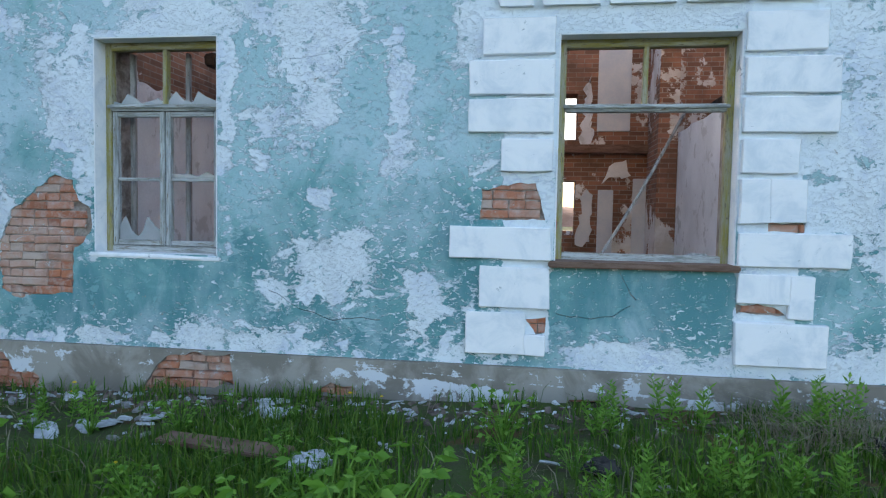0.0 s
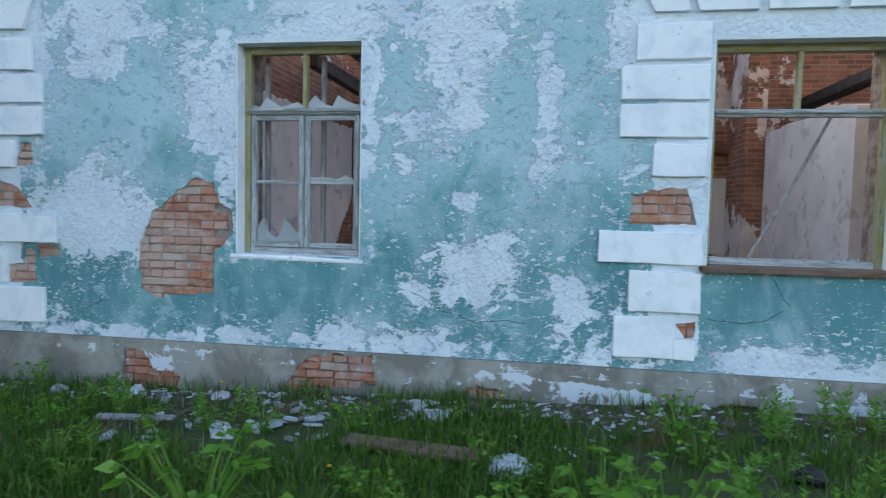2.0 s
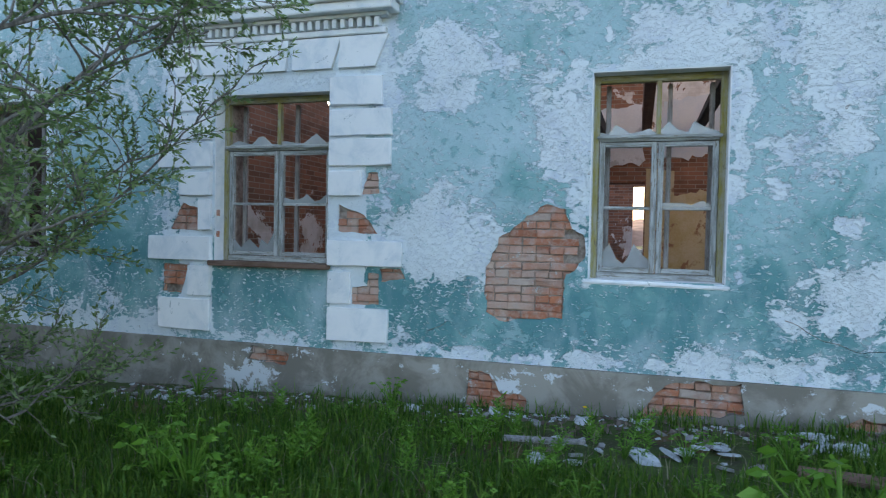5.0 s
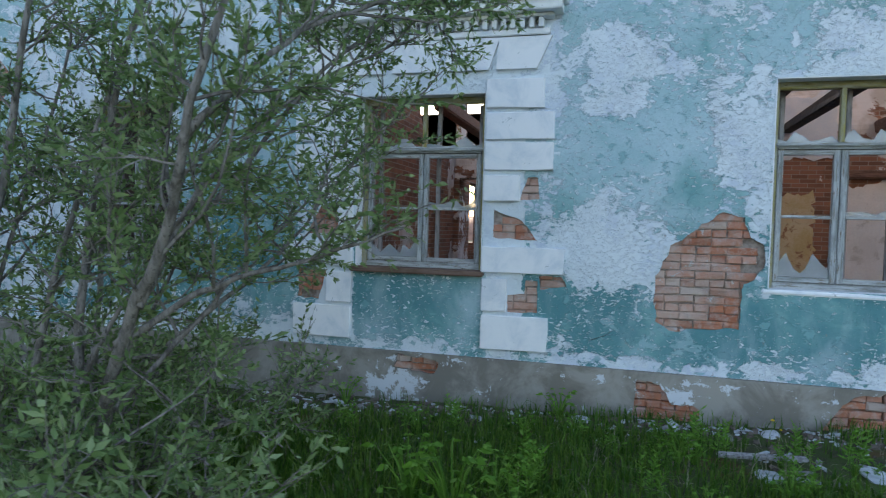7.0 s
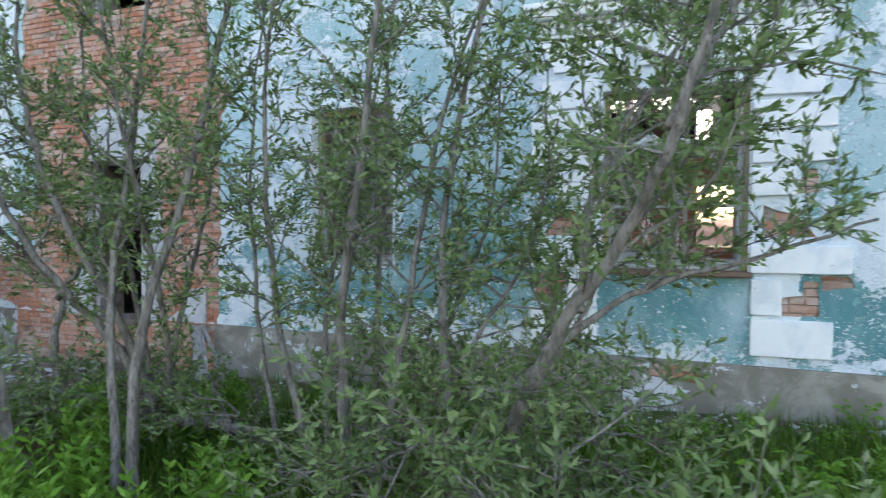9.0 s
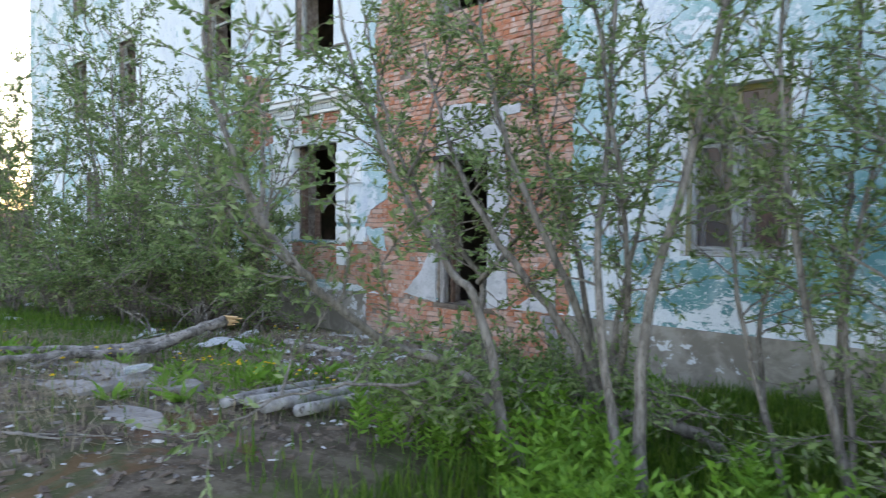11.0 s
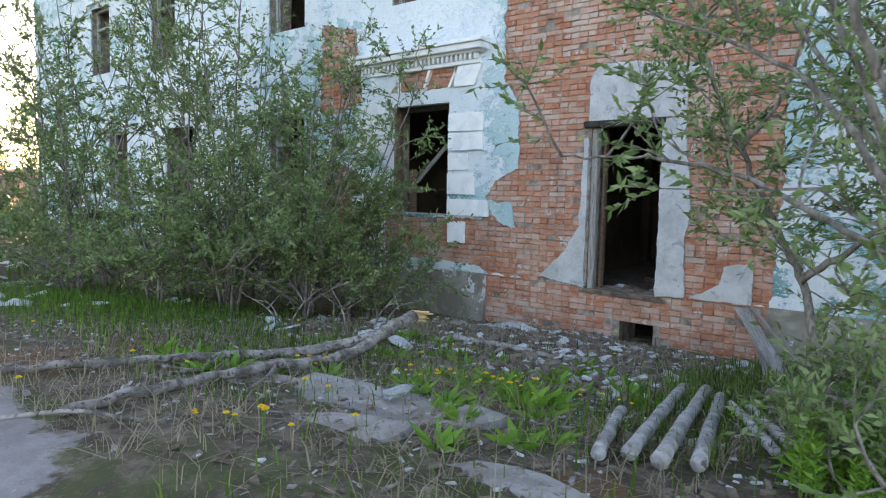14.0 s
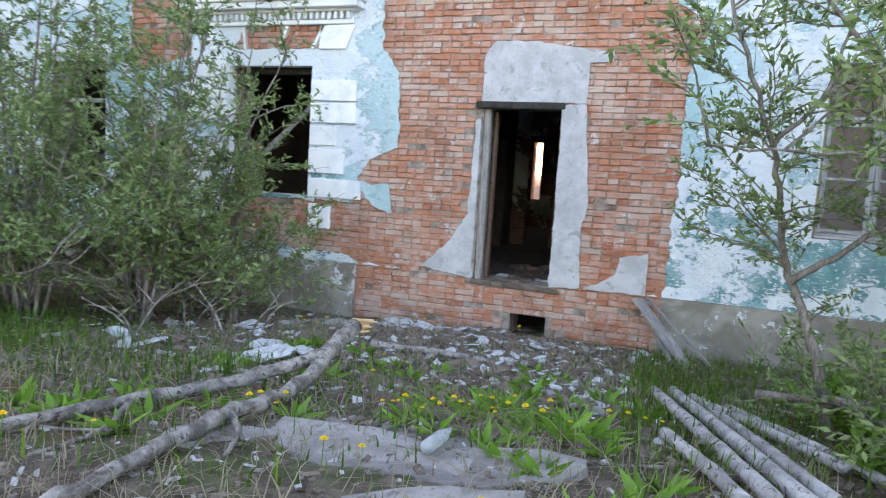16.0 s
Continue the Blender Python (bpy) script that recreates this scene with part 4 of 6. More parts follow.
wall_grid("wall_back", X_L, X_R, 0.0, 6.0, 12.5, 13.0, [(-6.9 + 3.75 * k, -5.75 + 3.75 * k, 1.15, 2.9) for k in range(5)] + [(-6.9 + 3.75 * k, -5.75 + 3.75 * k, 3.6, 5.0) for k in range(5)] + [(-16.55, -16.28, 1.1, 2.9), (-9.8, -8.4, 1.15, 2.9)], M_WORK,
          top=lambda u: (3.3 if -12.0 < u < -6.95 else 5.6) + 0.4 * noise.noise((u * 0.7, 5, 0)), label="brick back wall with empty window openings")
wall_grid("wall_right_room", 2.2, INNER, 0.22, 4.0, 2.6, 2.85, [], M_ROOMWHITE, "y", top=lambda u: 2.85 + 0.12 * noise.noise((u * 2, 0, 3)), label="smooth whitewashed partition with a broken edge")
wall_grid("wall_right_pier", 5.2, INNER, 0.22, 4.6, 2.3, 2.598, [], M_WORK, "y", top=lambda u: 4.3 + 0.2 * noise.noise((u * 3, 0, 3)), label="stepped brick pier in the ruin")
wall_grid("wall_mid_room", T_WALL, INNER, 0.22, 4.4, -4.55, -4.3, [], M_WORK, "y", top=lambda u: 4.1 + 0.15 * noise.noise((u * 2.2, 1, 3)), label="brick partition with pale plaster below")
sheet_m = [Vector((T_WALL + 0.02, 0.23)), Vector((4.9, 0.23)), Vector((5.0, 0.6)), Vector((5.6, 1.3)), Vector((6.1, 1.7)), Vector((6.1, 3.0)), Vector((T_WALL + 0.02, 3.05))]
o = jag(sheet_m, 0.09, 0.05, 41.0)
verts = [(-4.27, p[0], p[1]) for p in o] + [(-4.3, p[0], p[1]) for p in o]
n = len(o)
tagged(mesh_object("wall_plaster", verts, [tuple(range(n))[::-1]] + [(i, (i + 1) % n, (i + 1) % n + n, i + n) for i in range(n)], M_ROOMWHITE), "pale cracked plaster on the partition", "plaster", kind="structure")
wall_grid("wall_left_room", T_WALL, 12.5, 0.22, 5.0, -8.25, -8.0, [(7.5, 9.0, 0.22, 2.6)], M_WORK, "y", top=lambda u: 4.6 - 1.6 * sstep(3.0, 4.4, u) + 0.2 * noise.noise((u * 2, 6, 3)), label="bare brick cross wall of the ruin")
tagged(mesh_object("wall_plaster", [(-4.2, INNER - 0.02, 0.23), (-2.4, INNER - 0.02, 0.23), (-2.4, INNER - 0.02, 2.7), (-2.9, INNER - 0.02, 2.75), (-2.9, INNER - 0.02, 2.5), (-3.6, INNER - 0.02, 2.5), (-3.6, INNER - 0.02, 2.75), (-4.2, INNER - 0.02, 2.65)][:4] + [(-2.88, INNER - 0.02, 2.72), (-2.88, INNER - 0.02, 0.23)], [(1, 2, 3, 4, 5)], M_OCHREWALL), "ochre plaster left on the inner wall", "plaster", kind="structure")
for x0, x1, z0, z1 in ((1.5, 1.76, 0.7, 2.0), (2.08, 2.48, 0.9, 2.2), (1.45, 2.0, 3.0, 4.4)):
    bm = box(bmesh.new(), x0, x1, INNER - 0.025, INNER + 0.02, z0, z1, 0.01)
    tagged(part("niche_panel", bm, M_BLUEWALL), "pale blue painted panel on bare brick", "panel", "painted panels on the inner wall", kind="structure")
bm = box(bmesh.new(), -1.2, 2.6, INNER - 0.12, INNER - 0.002, 2.62, 2.76, 0.02, 0.02)
tagged(part("beam", bm, M_BROWN), "charred ledge beam along the inner wall", "beam")
# the blue sheet from x -2.7 to -1.2 stands in for a patch of sky
for k, (x0, x1, z0, z1, mt) in enumerate(((-2.6, -1.5, 0.3, 2.4, M_OCHREWALL), (-1.3, -0.2, 0.3, 2.6, M_ROOMWHITE), (-2.7, -1.2, 2.9, 4.1, M_BLUEWALL), (-4.2, -3.66, 0.8, 2.55, M_ROOMWHITE), (-4.1, -2.9, 2.75, 3.9, M_ROOMWHITE), (-5.6, -4.7, 0.4, 2.6, M_ROOMWHITE), (-6.5, -5.7, 2.7, 4.2, M_BLUEWALL), (1.16, 1.38, 2.70, 3.95, M_ROOMWHITE), (1.16, 1.42, 1.0, 2.05, M_BLUEWALL), (1.55, 2.0, 2.15, 2.50, M_ROOMWHITE))):
    o = jag([(x0, z0), (x1, z0 + 0.1), (x1 - 0.05, z1), (x0 + 0.08, z1 - 0.15)], 0.08, 0.09, 50.0 + k)
    n = len(o)
    verts = [(p[0], INNER - 0.025, p[1]) for p in o] + [(p[0], INNER, p[1]) for p in o]
    tagged(mesh_object("wall_plaster", verts, [tuple(range(n))] + [(i, i + n, (i + 1) % n + n, (i + 1) % n) for i in range(n)], mt), "torn patches of room plaster and sky blue on brick", "plaster", kind="structure")
# floor beams left between the walls
random.seed(3)
for k, (x, z) in enumerate(((-7.3, 3.3), (-6.2, 3.35), (-5.2, 3.3), (-3.7, 3.35), (-2.9, 3.3), (-2.0, 3.4), (-0.6, 3.4), (3.4, 3.3))):
    ya, yb = (T_WALL, INNER) if k % 3 else (2.6, INNER)
    bm = box(bmesh.new(), x - 0.08, x + 0.08, ya, yb, z, z + 0.2, 0.02, 0.03)
    tagged(part("floor_beam", bm, M_CHAR if k % 2 else M_BROWN), "charred floor beam between ruined walls", "beam", "floor beams of the ruin")
for x, y, s in ((-6.6, 3.4, 0.7), (-5.5, 4.6, 0.9), (-2.9, 4.0, 0.8), (-3.5, 5.2, 0.7), (1.0, 4.8, 0.8), (2.0, 5.4, 0.6), (-7.2, 5.0, 0.8)):
    bm = bmesh.new()
    bmesh.ops.create_icosphere(bm, subdivisions=3, radius=s)
    for v in bm.verts:
        v.co *= 1 + 0.4 * noise.noise(v.co * 2.1 + Vector((x, y, 0)))
        v.co.z *= 0.7
    ob = part("rubble_heap", bm, M_WORK if s > 0.75 else M_DEBRIS)
    ob.location = (x, y, 0.3)
    tagged(ob, "heap of fallen brick and plaster inside", "rubble heap", "rubble heaps in the ruin")
wall_grid("wall_brick_room", -12.1, -8.25, 0.22, 5.0, 3.2, 3.5, [(-11.2, -10.6, 0.22, 2.4)], M_ROOMWHITE, top=lambda u: 4.3 + 0.3 * noise.noise((u * 1.3, 9, 0)), label="half-plastered brick wall of a roofless room")
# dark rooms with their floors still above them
tagged(mesh_object("ceiling", [(X_L, T_WALL, 3.9), (-12.35, T_WALL, 3.9), (-12.35, 12.5, 3.9), (X_L, 12.5, 3.9)], [(0, 3, 2, 1)], M_DARKWALL), "dark plaster ceiling over the dark rooms", "ceiling", kind="structure")
wall_grid("wall_hall_right", T_WALL, 12.5, 0.22, 3.9, -12.6, -12.35, [], M_DARKWALL, "y", label="dark plaster wall of the entrance passage")
wall_grid("wall_hall_left", T_WALL, 6.0, 0.22, 3.9, -15.9, -15.65, [(4.0, 5.2, 0.22, 2.4)], M_DARKWALL, "y", label="dark plaster wall of the entrance passage")
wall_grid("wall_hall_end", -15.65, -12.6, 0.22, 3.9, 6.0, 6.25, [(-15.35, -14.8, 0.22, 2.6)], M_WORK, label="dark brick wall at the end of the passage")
wall_grid("wall_side_room", X_L, -15.9, 0.22, 3.9, 5.0, 5.25, [], M_DARKWALL, label="dark plaster inner wall behind the empty windows")
wall_grid("wall_end_left", T_WALL, 12.5, -0.5, 9.4, X_L, X_L + 0.5, [], M_QUOIN, "y", label="plastered end wall of the building")
wall_grid("wall_end_right", T_WALL, 12.5, -0.5, 6.0, X_R - 0.5, X_R, [], M_WORK, "y", label="brick end wall of the ruin")
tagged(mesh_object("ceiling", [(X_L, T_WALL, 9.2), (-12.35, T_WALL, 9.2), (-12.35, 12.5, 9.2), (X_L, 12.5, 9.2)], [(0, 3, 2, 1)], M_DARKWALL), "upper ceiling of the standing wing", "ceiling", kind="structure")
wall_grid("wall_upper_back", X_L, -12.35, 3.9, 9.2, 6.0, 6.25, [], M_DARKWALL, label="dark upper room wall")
wall_grid("wall_upper_side", T_WALL, 6.0, 3.9, 9.2, -12.35, -12.1, [], M_WORK, "y", label="brick cross wall of the upper storey")
random.seed(5)
for k in range(34):
    x, y = random.uniform(-14.6, -13.8), random.uniform(0.12, 2.6)
    bm = box(bmesh.new(), -0.09, 0.09, -0.035, 0.035, 0, 0.035, 0.01, 0.03)
    ob = part("rubble_piece", bm, random.choice((M_DEBRIS, M_DEBRIS, M_BROWN, M_SLATE)))
    ob.matrix_world = pose(x, y, 0.255 if y < 0.55 else 0.222, random.uniform(-8, 8), random.uniform(-8, 8), random.uniform(0, 360))
    tagged(ob, "piece of rubble on the passage floor", "rubble", "rubble in the doorway")


# ---- logs, poles, boards and rubble ----
def log(name, lines, mat, label, category, fresh=None, group=""):
    """A fallen branch: each line is (points, thick end, thin end)."""
    top = tagged(new(name), label, category, group)
    for pts, r0, r1 in lines:
        verts, faces = [], []
        P = smooth_line(pts, 7, r0 * 0.16)
        n = len(P)
        tube(verts, faces, P, [0.78 * (r0 + (r1 - r0) * i / (n - 1)) * random.uniform(0.90, 1.08) for i in range(n)], 10)
        mesh_object("limb", verts, faces, mat, top, smooth=True)
    if fresh:
        p, d, r = fresh
        verts, faces = [], []
        for k in range(9):
            a = 2.4 * k
            o_ = Vector((0, math.cos(a), math.sin(a))) * r * 0.6 * (k / 9) ** 0.5
            q = Vector(p) + o_
            tube(verts, faces, [q - Vector(d) * 0.05, q + Vector(d) * random.uniform(0.03, 0.13)], [0.02, 0.006], 5)
        mesh_object("splintered_end", verts, faces, M_FRESH, top, "freshly splintered pale wood")
    return top


random.seed(11)
G = ground_z


def g3_(x, y):
    return (x, y, ground_z(x, y) - 0.02)


log("fallen_branch", [
    ([(-14.58, -3.62, 0.36), (-14.55, -4.0, 0.30), (-14.52, -4.5, G(-14.52, -4.5) + 0.13), (-14.50, -5.25, G(-14.5, -5.25) + 0.08), (-14.47, -5.65, G(-14.47, -5.65) + 0.06), (-14.42, -6.15, G(-14.42, -6.15) + 0.05), (-14.34, -6.7, G(-14.34, -6.7) + 0.04)], 0.08, 0.035),
    ([(-14.55, -4.05, 0.26), (-14.95, -4.6, G(-14.95, -4.6) + 0.10), (-15.15, -5.2, G(-15.15, -5.2) + 0.07), (-15.3, -6.1, G(-15.3, -6.1) + 0.06), (-15.6, -7.0, G(-15.6, -7) + 0.05)], 0.065, 0.03),
    ([(-14.5, -5.2, G(-14.5, -5.2) + 0.1), (-14.3, -5.4, G(-14.3, -5.4) + 0.06), (-14.22, -5.6, G(-14.22, -5.6) + 0.02)], 0.025, 0.012),
    ([(-15.15, -5.2, G(-15.15, -5.2) + 0.08), (-14.95, -5.6, G(-14.95, -5.6) + 0.03), (-14.92, -6.0, G(-14.92, -6.0) + 0.02)], 0.025, 0.01),
], M_LOG, "long bleached fallen branch with a splintered end", "branch", ((-14.56, -3.58, 0.37), (0.75, 0.65, 0.0), 0.09))
log("fallen_branch", [([(-14.9, -2.6, G(-14.9, -2.6) + 0.07), (-14.25, -2.45, G(-14.25, -2.45) + 0.05), (-13.6, -2.4, G(-13.6, -2.4) + 0.03)], 0.055, 0.03)], M_LOG, "grey broken branch on the rubble by the door", "branch")
log("fallen_branch", [([(-15.2, -7.6, G(-15.2, -7.6) + 0.03), (-14.6, -7.15, G(-14.6, -7.15) + 0.03), (-14.15, -6.75, G(-14.15, -6.75) + 0.10), (-13.9, -6.45, G(-13.9, -6.45) + 0.02)], 0.022, 0.012),
                      ([(-14.6, -7.15, G(-14.6, -7.15) + 0.03), (-14.35, -7.3, G(-14.35, -7.3) + 0.02), (-14.1, -7.2, G(-14.1, -7.2) + 0.02)], 0.016, 0.008)], M_LOG, "thin dead forked twig on the asphalt", "twig")
for k in range(48):
    x, y = random.uniform(-18.0, -11.8), random.uniform(-6.6, -0.9)
    a, ln = random.uniform(0, 6.28), random.uniform(0.25, 0.8)
    pts = [(x + math.cos(a) * ln * s, y + math.sin(a) * ln * s, G(x + math.cos(a) * ln * s, y + math.sin(a) * ln * s) + 0.015 + 0.05 * (s - 0.5) ** 2) for s in (0, 0.35, 0.7, 1)]
    log("dead_twig", [(pts, 0.012, 0.005)], M_LOG, "thin dead twig on the rubbly ground", "twig", group="dead twigs on the ground")

for k in range(9):
    x, y = random.uniform(-18.0, -16.2), random.uniform(-3.6, -2.2)
    a = random.uniform(0, 6.28)
    log("dead_branch", [([g3_(x, y), (x + 0.2 * math.cos(a), y + 0.2 * math.sin(a), G(x, y) + 0.25), (x + 0.55 * math.cos(a), y + 0.5 * math.sin(a), G(x, y) + random.uniform(0.2, 0.5))], 0.016, 0.006),
                        ([(x + 0.2 * math.cos(a), y + 0.2 * math.sin(a), G(x, y) + 0.25), (x + 0.35 * math.cos(a + 1), y + 0.3 * math.sin(a + 1), G(x, y) + 0.45)], 0.01, 0.004)], M_LOG, "bare grey dead branch under the bushes", "branch", group="dead branches under the bushes")

POLES = [((-12.40, -2.65), (-11.88, -4.93), 0.055, 0.0), ((-12.25, -2.55), (-11.73, -4.90), 0.06, 0.0), ((-12.10, -2.65), (-11.60, -4.72), 0.055, 0.0), ((-12.32, -4.05), (-11.99, -5.05), 0.05, 0.0), ((-11.97, -2.85), (-11.38, -4.05), 0.045, 0.0), ((-11.86, -2.75), (-11.15, -4.2), 0.045, 0.0)]
for n, ((xa, ya), (xb, yb), r, up) in enumerate(POLES):
    r *= 0.76
    za, zb = G(xa, ya) + r + up + 0.03, G(xb, yb) + r + up + 0.02
    P = smooth_line([(xa, ya, za), ((xa + xb) / 2, (ya + yb) / 2, (za + zb) / 2 + 0.01), (xb, yb, zb)], 5, 0.004)
    verts, faces = [], []
    tube(verts, faces, P, [r * random.uniform(0.93, 1.05) for _ in P], 12)
    tagged(mesh_object("wooden_pole", verts, faces, M_POLE, smooth=True), "silver-grey old timber pole lying in the grass", "pole", "poles by the doorway")

boards = tagged(new("leaning_boards"), "split grey boards leaning on the plinth", "boards")
for xa, za, xb, yb, wd in ((-12.66, 0.27, -12.05, -0.62, 0.16), (-12.55, 0.29, -11.8, -0.5, 0.05), (-12.6, 0.26, -12.22, -0.6, 0.07)):
    d = Vector((xb - xa, yb + 0.08, G(xb, yb) - za))
    bm = box(bmesh.new(), -wd / 2, wd / 2, -0.012, 0.012, 0, d.length, 0.004, 0.006)
    b_ = part("board", bm, M_GREYWOOD, boards)
    b_.matrix_world = Matrix.Translation((xa, -0.09, za)) @ d.to_track_quat("Z", "Y").to_matrix().to_4x4()


def slab_mesh(name, w, d, h, mat, seed, n=9):
    """A broken flat piece with an uneven outline."""
    rng = random.Random(seed)
    top = []
    for k in range(n):
        a = 2 * math.pi * (k + rng.uniform(-0.3, 0.3)) / n
        r = rng.uniform(0.7, 1.0)
        top.append((math.cos(a) * w * r, math.sin(a) * d * r))
    verts = [(x, y, 0) for x, y in top] + [(x * 0.97, y * 0.97, h + rng.uniform(-0.15, 0.15) * h) for x, y in top]
    faces = [tuple(range(n))[::-1], tuple(range(n, 2 * n))] + [(i, (i + 1) % n, (i + 1) % n + n, i + n) for i in range(n)]
    return mesh_object(name, verts, faces, mat)


for x, y, w, d, h, rz in ((-13.75, -5.15, 0.75, 0.32, 0.05, -8), (-13.05, -5.0, 0.5, 0.22, 0.05, 10), (-14.4, -5.35, 0.4, 0.2, 0.04, 20), (-13.2, -5.75, 0.5, 0.3, 0.04, 40), (-12.00, -6.70, 0.26, 0.18, 0.05, 15), (-12.13, -5.62, 0.42, 0.18, 0.05, 8), (-11.75, -2.6, 0.3, 0.14, 0.06, 25), (-11.6, -2.15, 0.35, 0.16, 0.05, 5), (-13.0, -4.15, 0.28, 0.17, 0.05, 30)):
    ob = slab_mesh("concrete_slab", w, d, h, M_CONC, x * 7 + y, 11)
    ob.matrix_world = pose(x, y, G(x, y) - 0.034, 3 * math.sin(x * 9), 3 * math.cos(y * 7), rz)
    tagged(ob, "broken grey concrete slab sunk in the soil", "slab", "broken slabs before the door")

shard_a, shard_b, shard_c = slab_mesh("slate_shard", 0.10, 0.06, 0.012, M_SLATE, 3, 6), slab_mesh("slate_shard", 0.16, 0.09, 0.014, M_SLATE, 8, 7), slab_mesh("slate_shard", 0.07, 0.05, 0.02, M_CONC, 12, 6)
for s in (shard_a, shard_b, shard_c):
    tagged(s, "pale broken slate shard on the ground", "slate shard", "slate shards")
    s.matrix_world = pose(-15.6, -1.0 - s.dimensions.x, G(-15.6, -1.0 - s.dimensions.x) + 0.02, 10, -8, 40)
SPOTS = [(-15.6, -1.1, 0.5, 0.35, 26), (-16.2, -1.0, 0.5, 0.4, 14), (-13.4, -2.3, 1.2, 0.7, 44), (-14.6, -1.3, 0.9, 0.5, 14), (-13.2, -1.0, 0.7, 0.3, 9), (-12.7, -3.0, 0.6, 0.6, 16), (-1.45, -0.55, 0.35, 0.18, 16), (-2.4, -1.0, 0.45, 0.35, 14), (-3.2, -1.1, 0.5, 0.35, 8), (-4.3, -0.4, 0.4, 0.2, 8), (-7.6, -0.5, 0.6, 0.25, 10), (-16.9, -2.6, 0.9, 0.8, 14), (-24.0, -5.0, 3.0, 1.0, 18), (0.8, -1.7, 0.6, 0.4, 4)]
for cx, cy, sx, sy, n in SPOTS:
    for _ in range(n):
        x, y = random.gauss(cx, sx * 0.6), min(-0.12, random.gauss(cy, sy * 0.6))
        s = random.choice((shard_a, shard_b, shard_c, shard_c))
        k = random.uniform(0.5, 1.1) * (1.7 if -17 < cx < -15 else 1.0)
        c_ = copy_thing(s, pose(x, y, G(x, y) + random.uniform(0.005, 0.04), random.uniform(-22, 22), random.uniform(-22, 22), random.uniform(0, 360)))
        c_.scale = (k, k, 1)
for x, y, w, d, rx, ry, rz in ((-15.55, -3.3, 0.34, 0.16, 14, -12, 20), (-15.25, -3.1, 0.26, 0.13, -6, 10, -15), (-15.75, -3.0, 0.22, 0.12, 16, 4, 50)):
    ob = slab_mesh("slate_sheet", w, d, 0.012, M_SLATE, x + y * 3, 8)
    ob.matrix_world = pose(x, y, G(x, y) + 0.07, rx, ry, rz)
    tagged(ob, "large bent pale roofing slate beside the branch", "slate sheet", "large slates")
for x, y, s in ((-15.35, -0.6, 0.14), (-15.1, -0.75, 0.1), (-14.9, -0.5, 0.09), (-15.6, -0.5, 0.16), (-14.6, -0.45, 0.08), (-12.55, -0.3, 0.1), (-5.0, -0.3, 0.09), (-3.4, -0.3, 0.08)):
    bm = bmesh.new()
    bmesh.ops.create_icosphere(bm, subdivisions=3, radius=s)
    for v in bm.verts:
        v.co *= 1 + 0.35 * noise.noise(v.co * (2.2 / s) * 0.5 + Vector((x, y, 0)))
        v.co.z *= 0.55
    ob = part("rubble_lump", bm, M_CEMENT)
    ob.location = (x, y, G(x, y) + s * 0.12)
    tagged(ob, "pale lump of fallen render against the wall", "rubble", "lumps of render")
for (x, y, ln, wd, rz, mt, lb) in ((-3.63, -1.15, 0.62, 0.07, 5, M_GREYWOOD, "grey weathered plank in the grass"), (-1.45, -1.45, 1.0, 0.16, -14, M_RUST, "rusty brown board lying in the grass")):
    bm = box(bmesh.new(), -ln / 2, ln / 2, -wd / 2, wd / 2, 0, 0.03, 0.006, 0.008)
    ob = part("plank", bm, mt)
    ob.matrix_world = pose(x, y, G(x, y) + 0.05, 4, -2, rz)
    tagged(ob, lb, "plank")

def spread(n, x0, x1, y0, y1, keep, seed):
    rs = random.Random(seed)
    out = []
    while n > 0:
        n -= 1
        x, y = rs.uniform(x0, x1), rs.uniform(y0, y1)
        if rs.random() < keep(x, y):
            out.append((x, y))
    return out


# ---- crumbs of slate, brick and wood on the soil ----
def crumbs(name, n, box_, mat, size, label, seed, keep):
    rs = random.Random(seed)
    verts, faces = [], []
    for x, y in spread(n, *box_, keep, seed):
        s = size * rs.uniform(0.4, 1.4)
        m = pose(x, y, G(x, y) + 0.004, rs.uniform(-25, 25), rs.uniform(-25, 25), rs.uniform(0, 360))
        b = len(verts)
        L, W, T = s * rs.uniform(0.8, 2.2), s * rs.uniform(0.5, 1.0), s * rs.uniform(0.15, 0.45)
        verts += [tuple(m @ Vector(p)) for p in ((-L, -W, -T), (L, -W * 0.6, -T), (L * 0.8, W, -T), (-L * 0.7, W * 0.8, -T), (-L * 0.9, -W * 0.9, T), (L * 0.9, -W * 0.6, T), (L * 0.7, W * 0.9, T), (-L * 0.7, W * 0.7, T))]
        faces += [tuple(b + i for i in f) for f in ((4, 5, 6, 7), (0, 1, 5, 4), (1, 2, 6, 5), (2, 3, 7, 6), (3, 0, 4, 7))]
    tagged(mesh_object(name, verts, faces, mat), label, "rubble", kind="stuff")


def near_door(x, y):
    return 0.9 * math.exp(-((x + 14.0) / 2.2) ** 2 - ((y + 2.2) / 1.4) ** 2) + 0.18


crumbs("rubble_crumbs", 4200, (-18.5, -11.0, -6.6, -0.08), M_CEMENT, 0.014, "pale crumbs of slate and plaster on soil", 71, near_door)
crumbs("rubble_crumbs", 15000, (-18.5, -11.0, -6.6, -0.08), M_DEBRIS, 0.022, "dark crumbs of brick and bark on soil", 72, near_door)
crumbs("rubble_crumbs", 900, (-17.5, -11.6, -4.2, -0.1), M_SLATE, 0.042, "pale broken bits of slate and render", 75, near_door)
crumbs("rubble_crumbs", 2800, (-17.5, -11.6, -4.6, -0.1), M_DEBRIS, 0.055, "dark broken lumps of brick and board", 76, near_door)
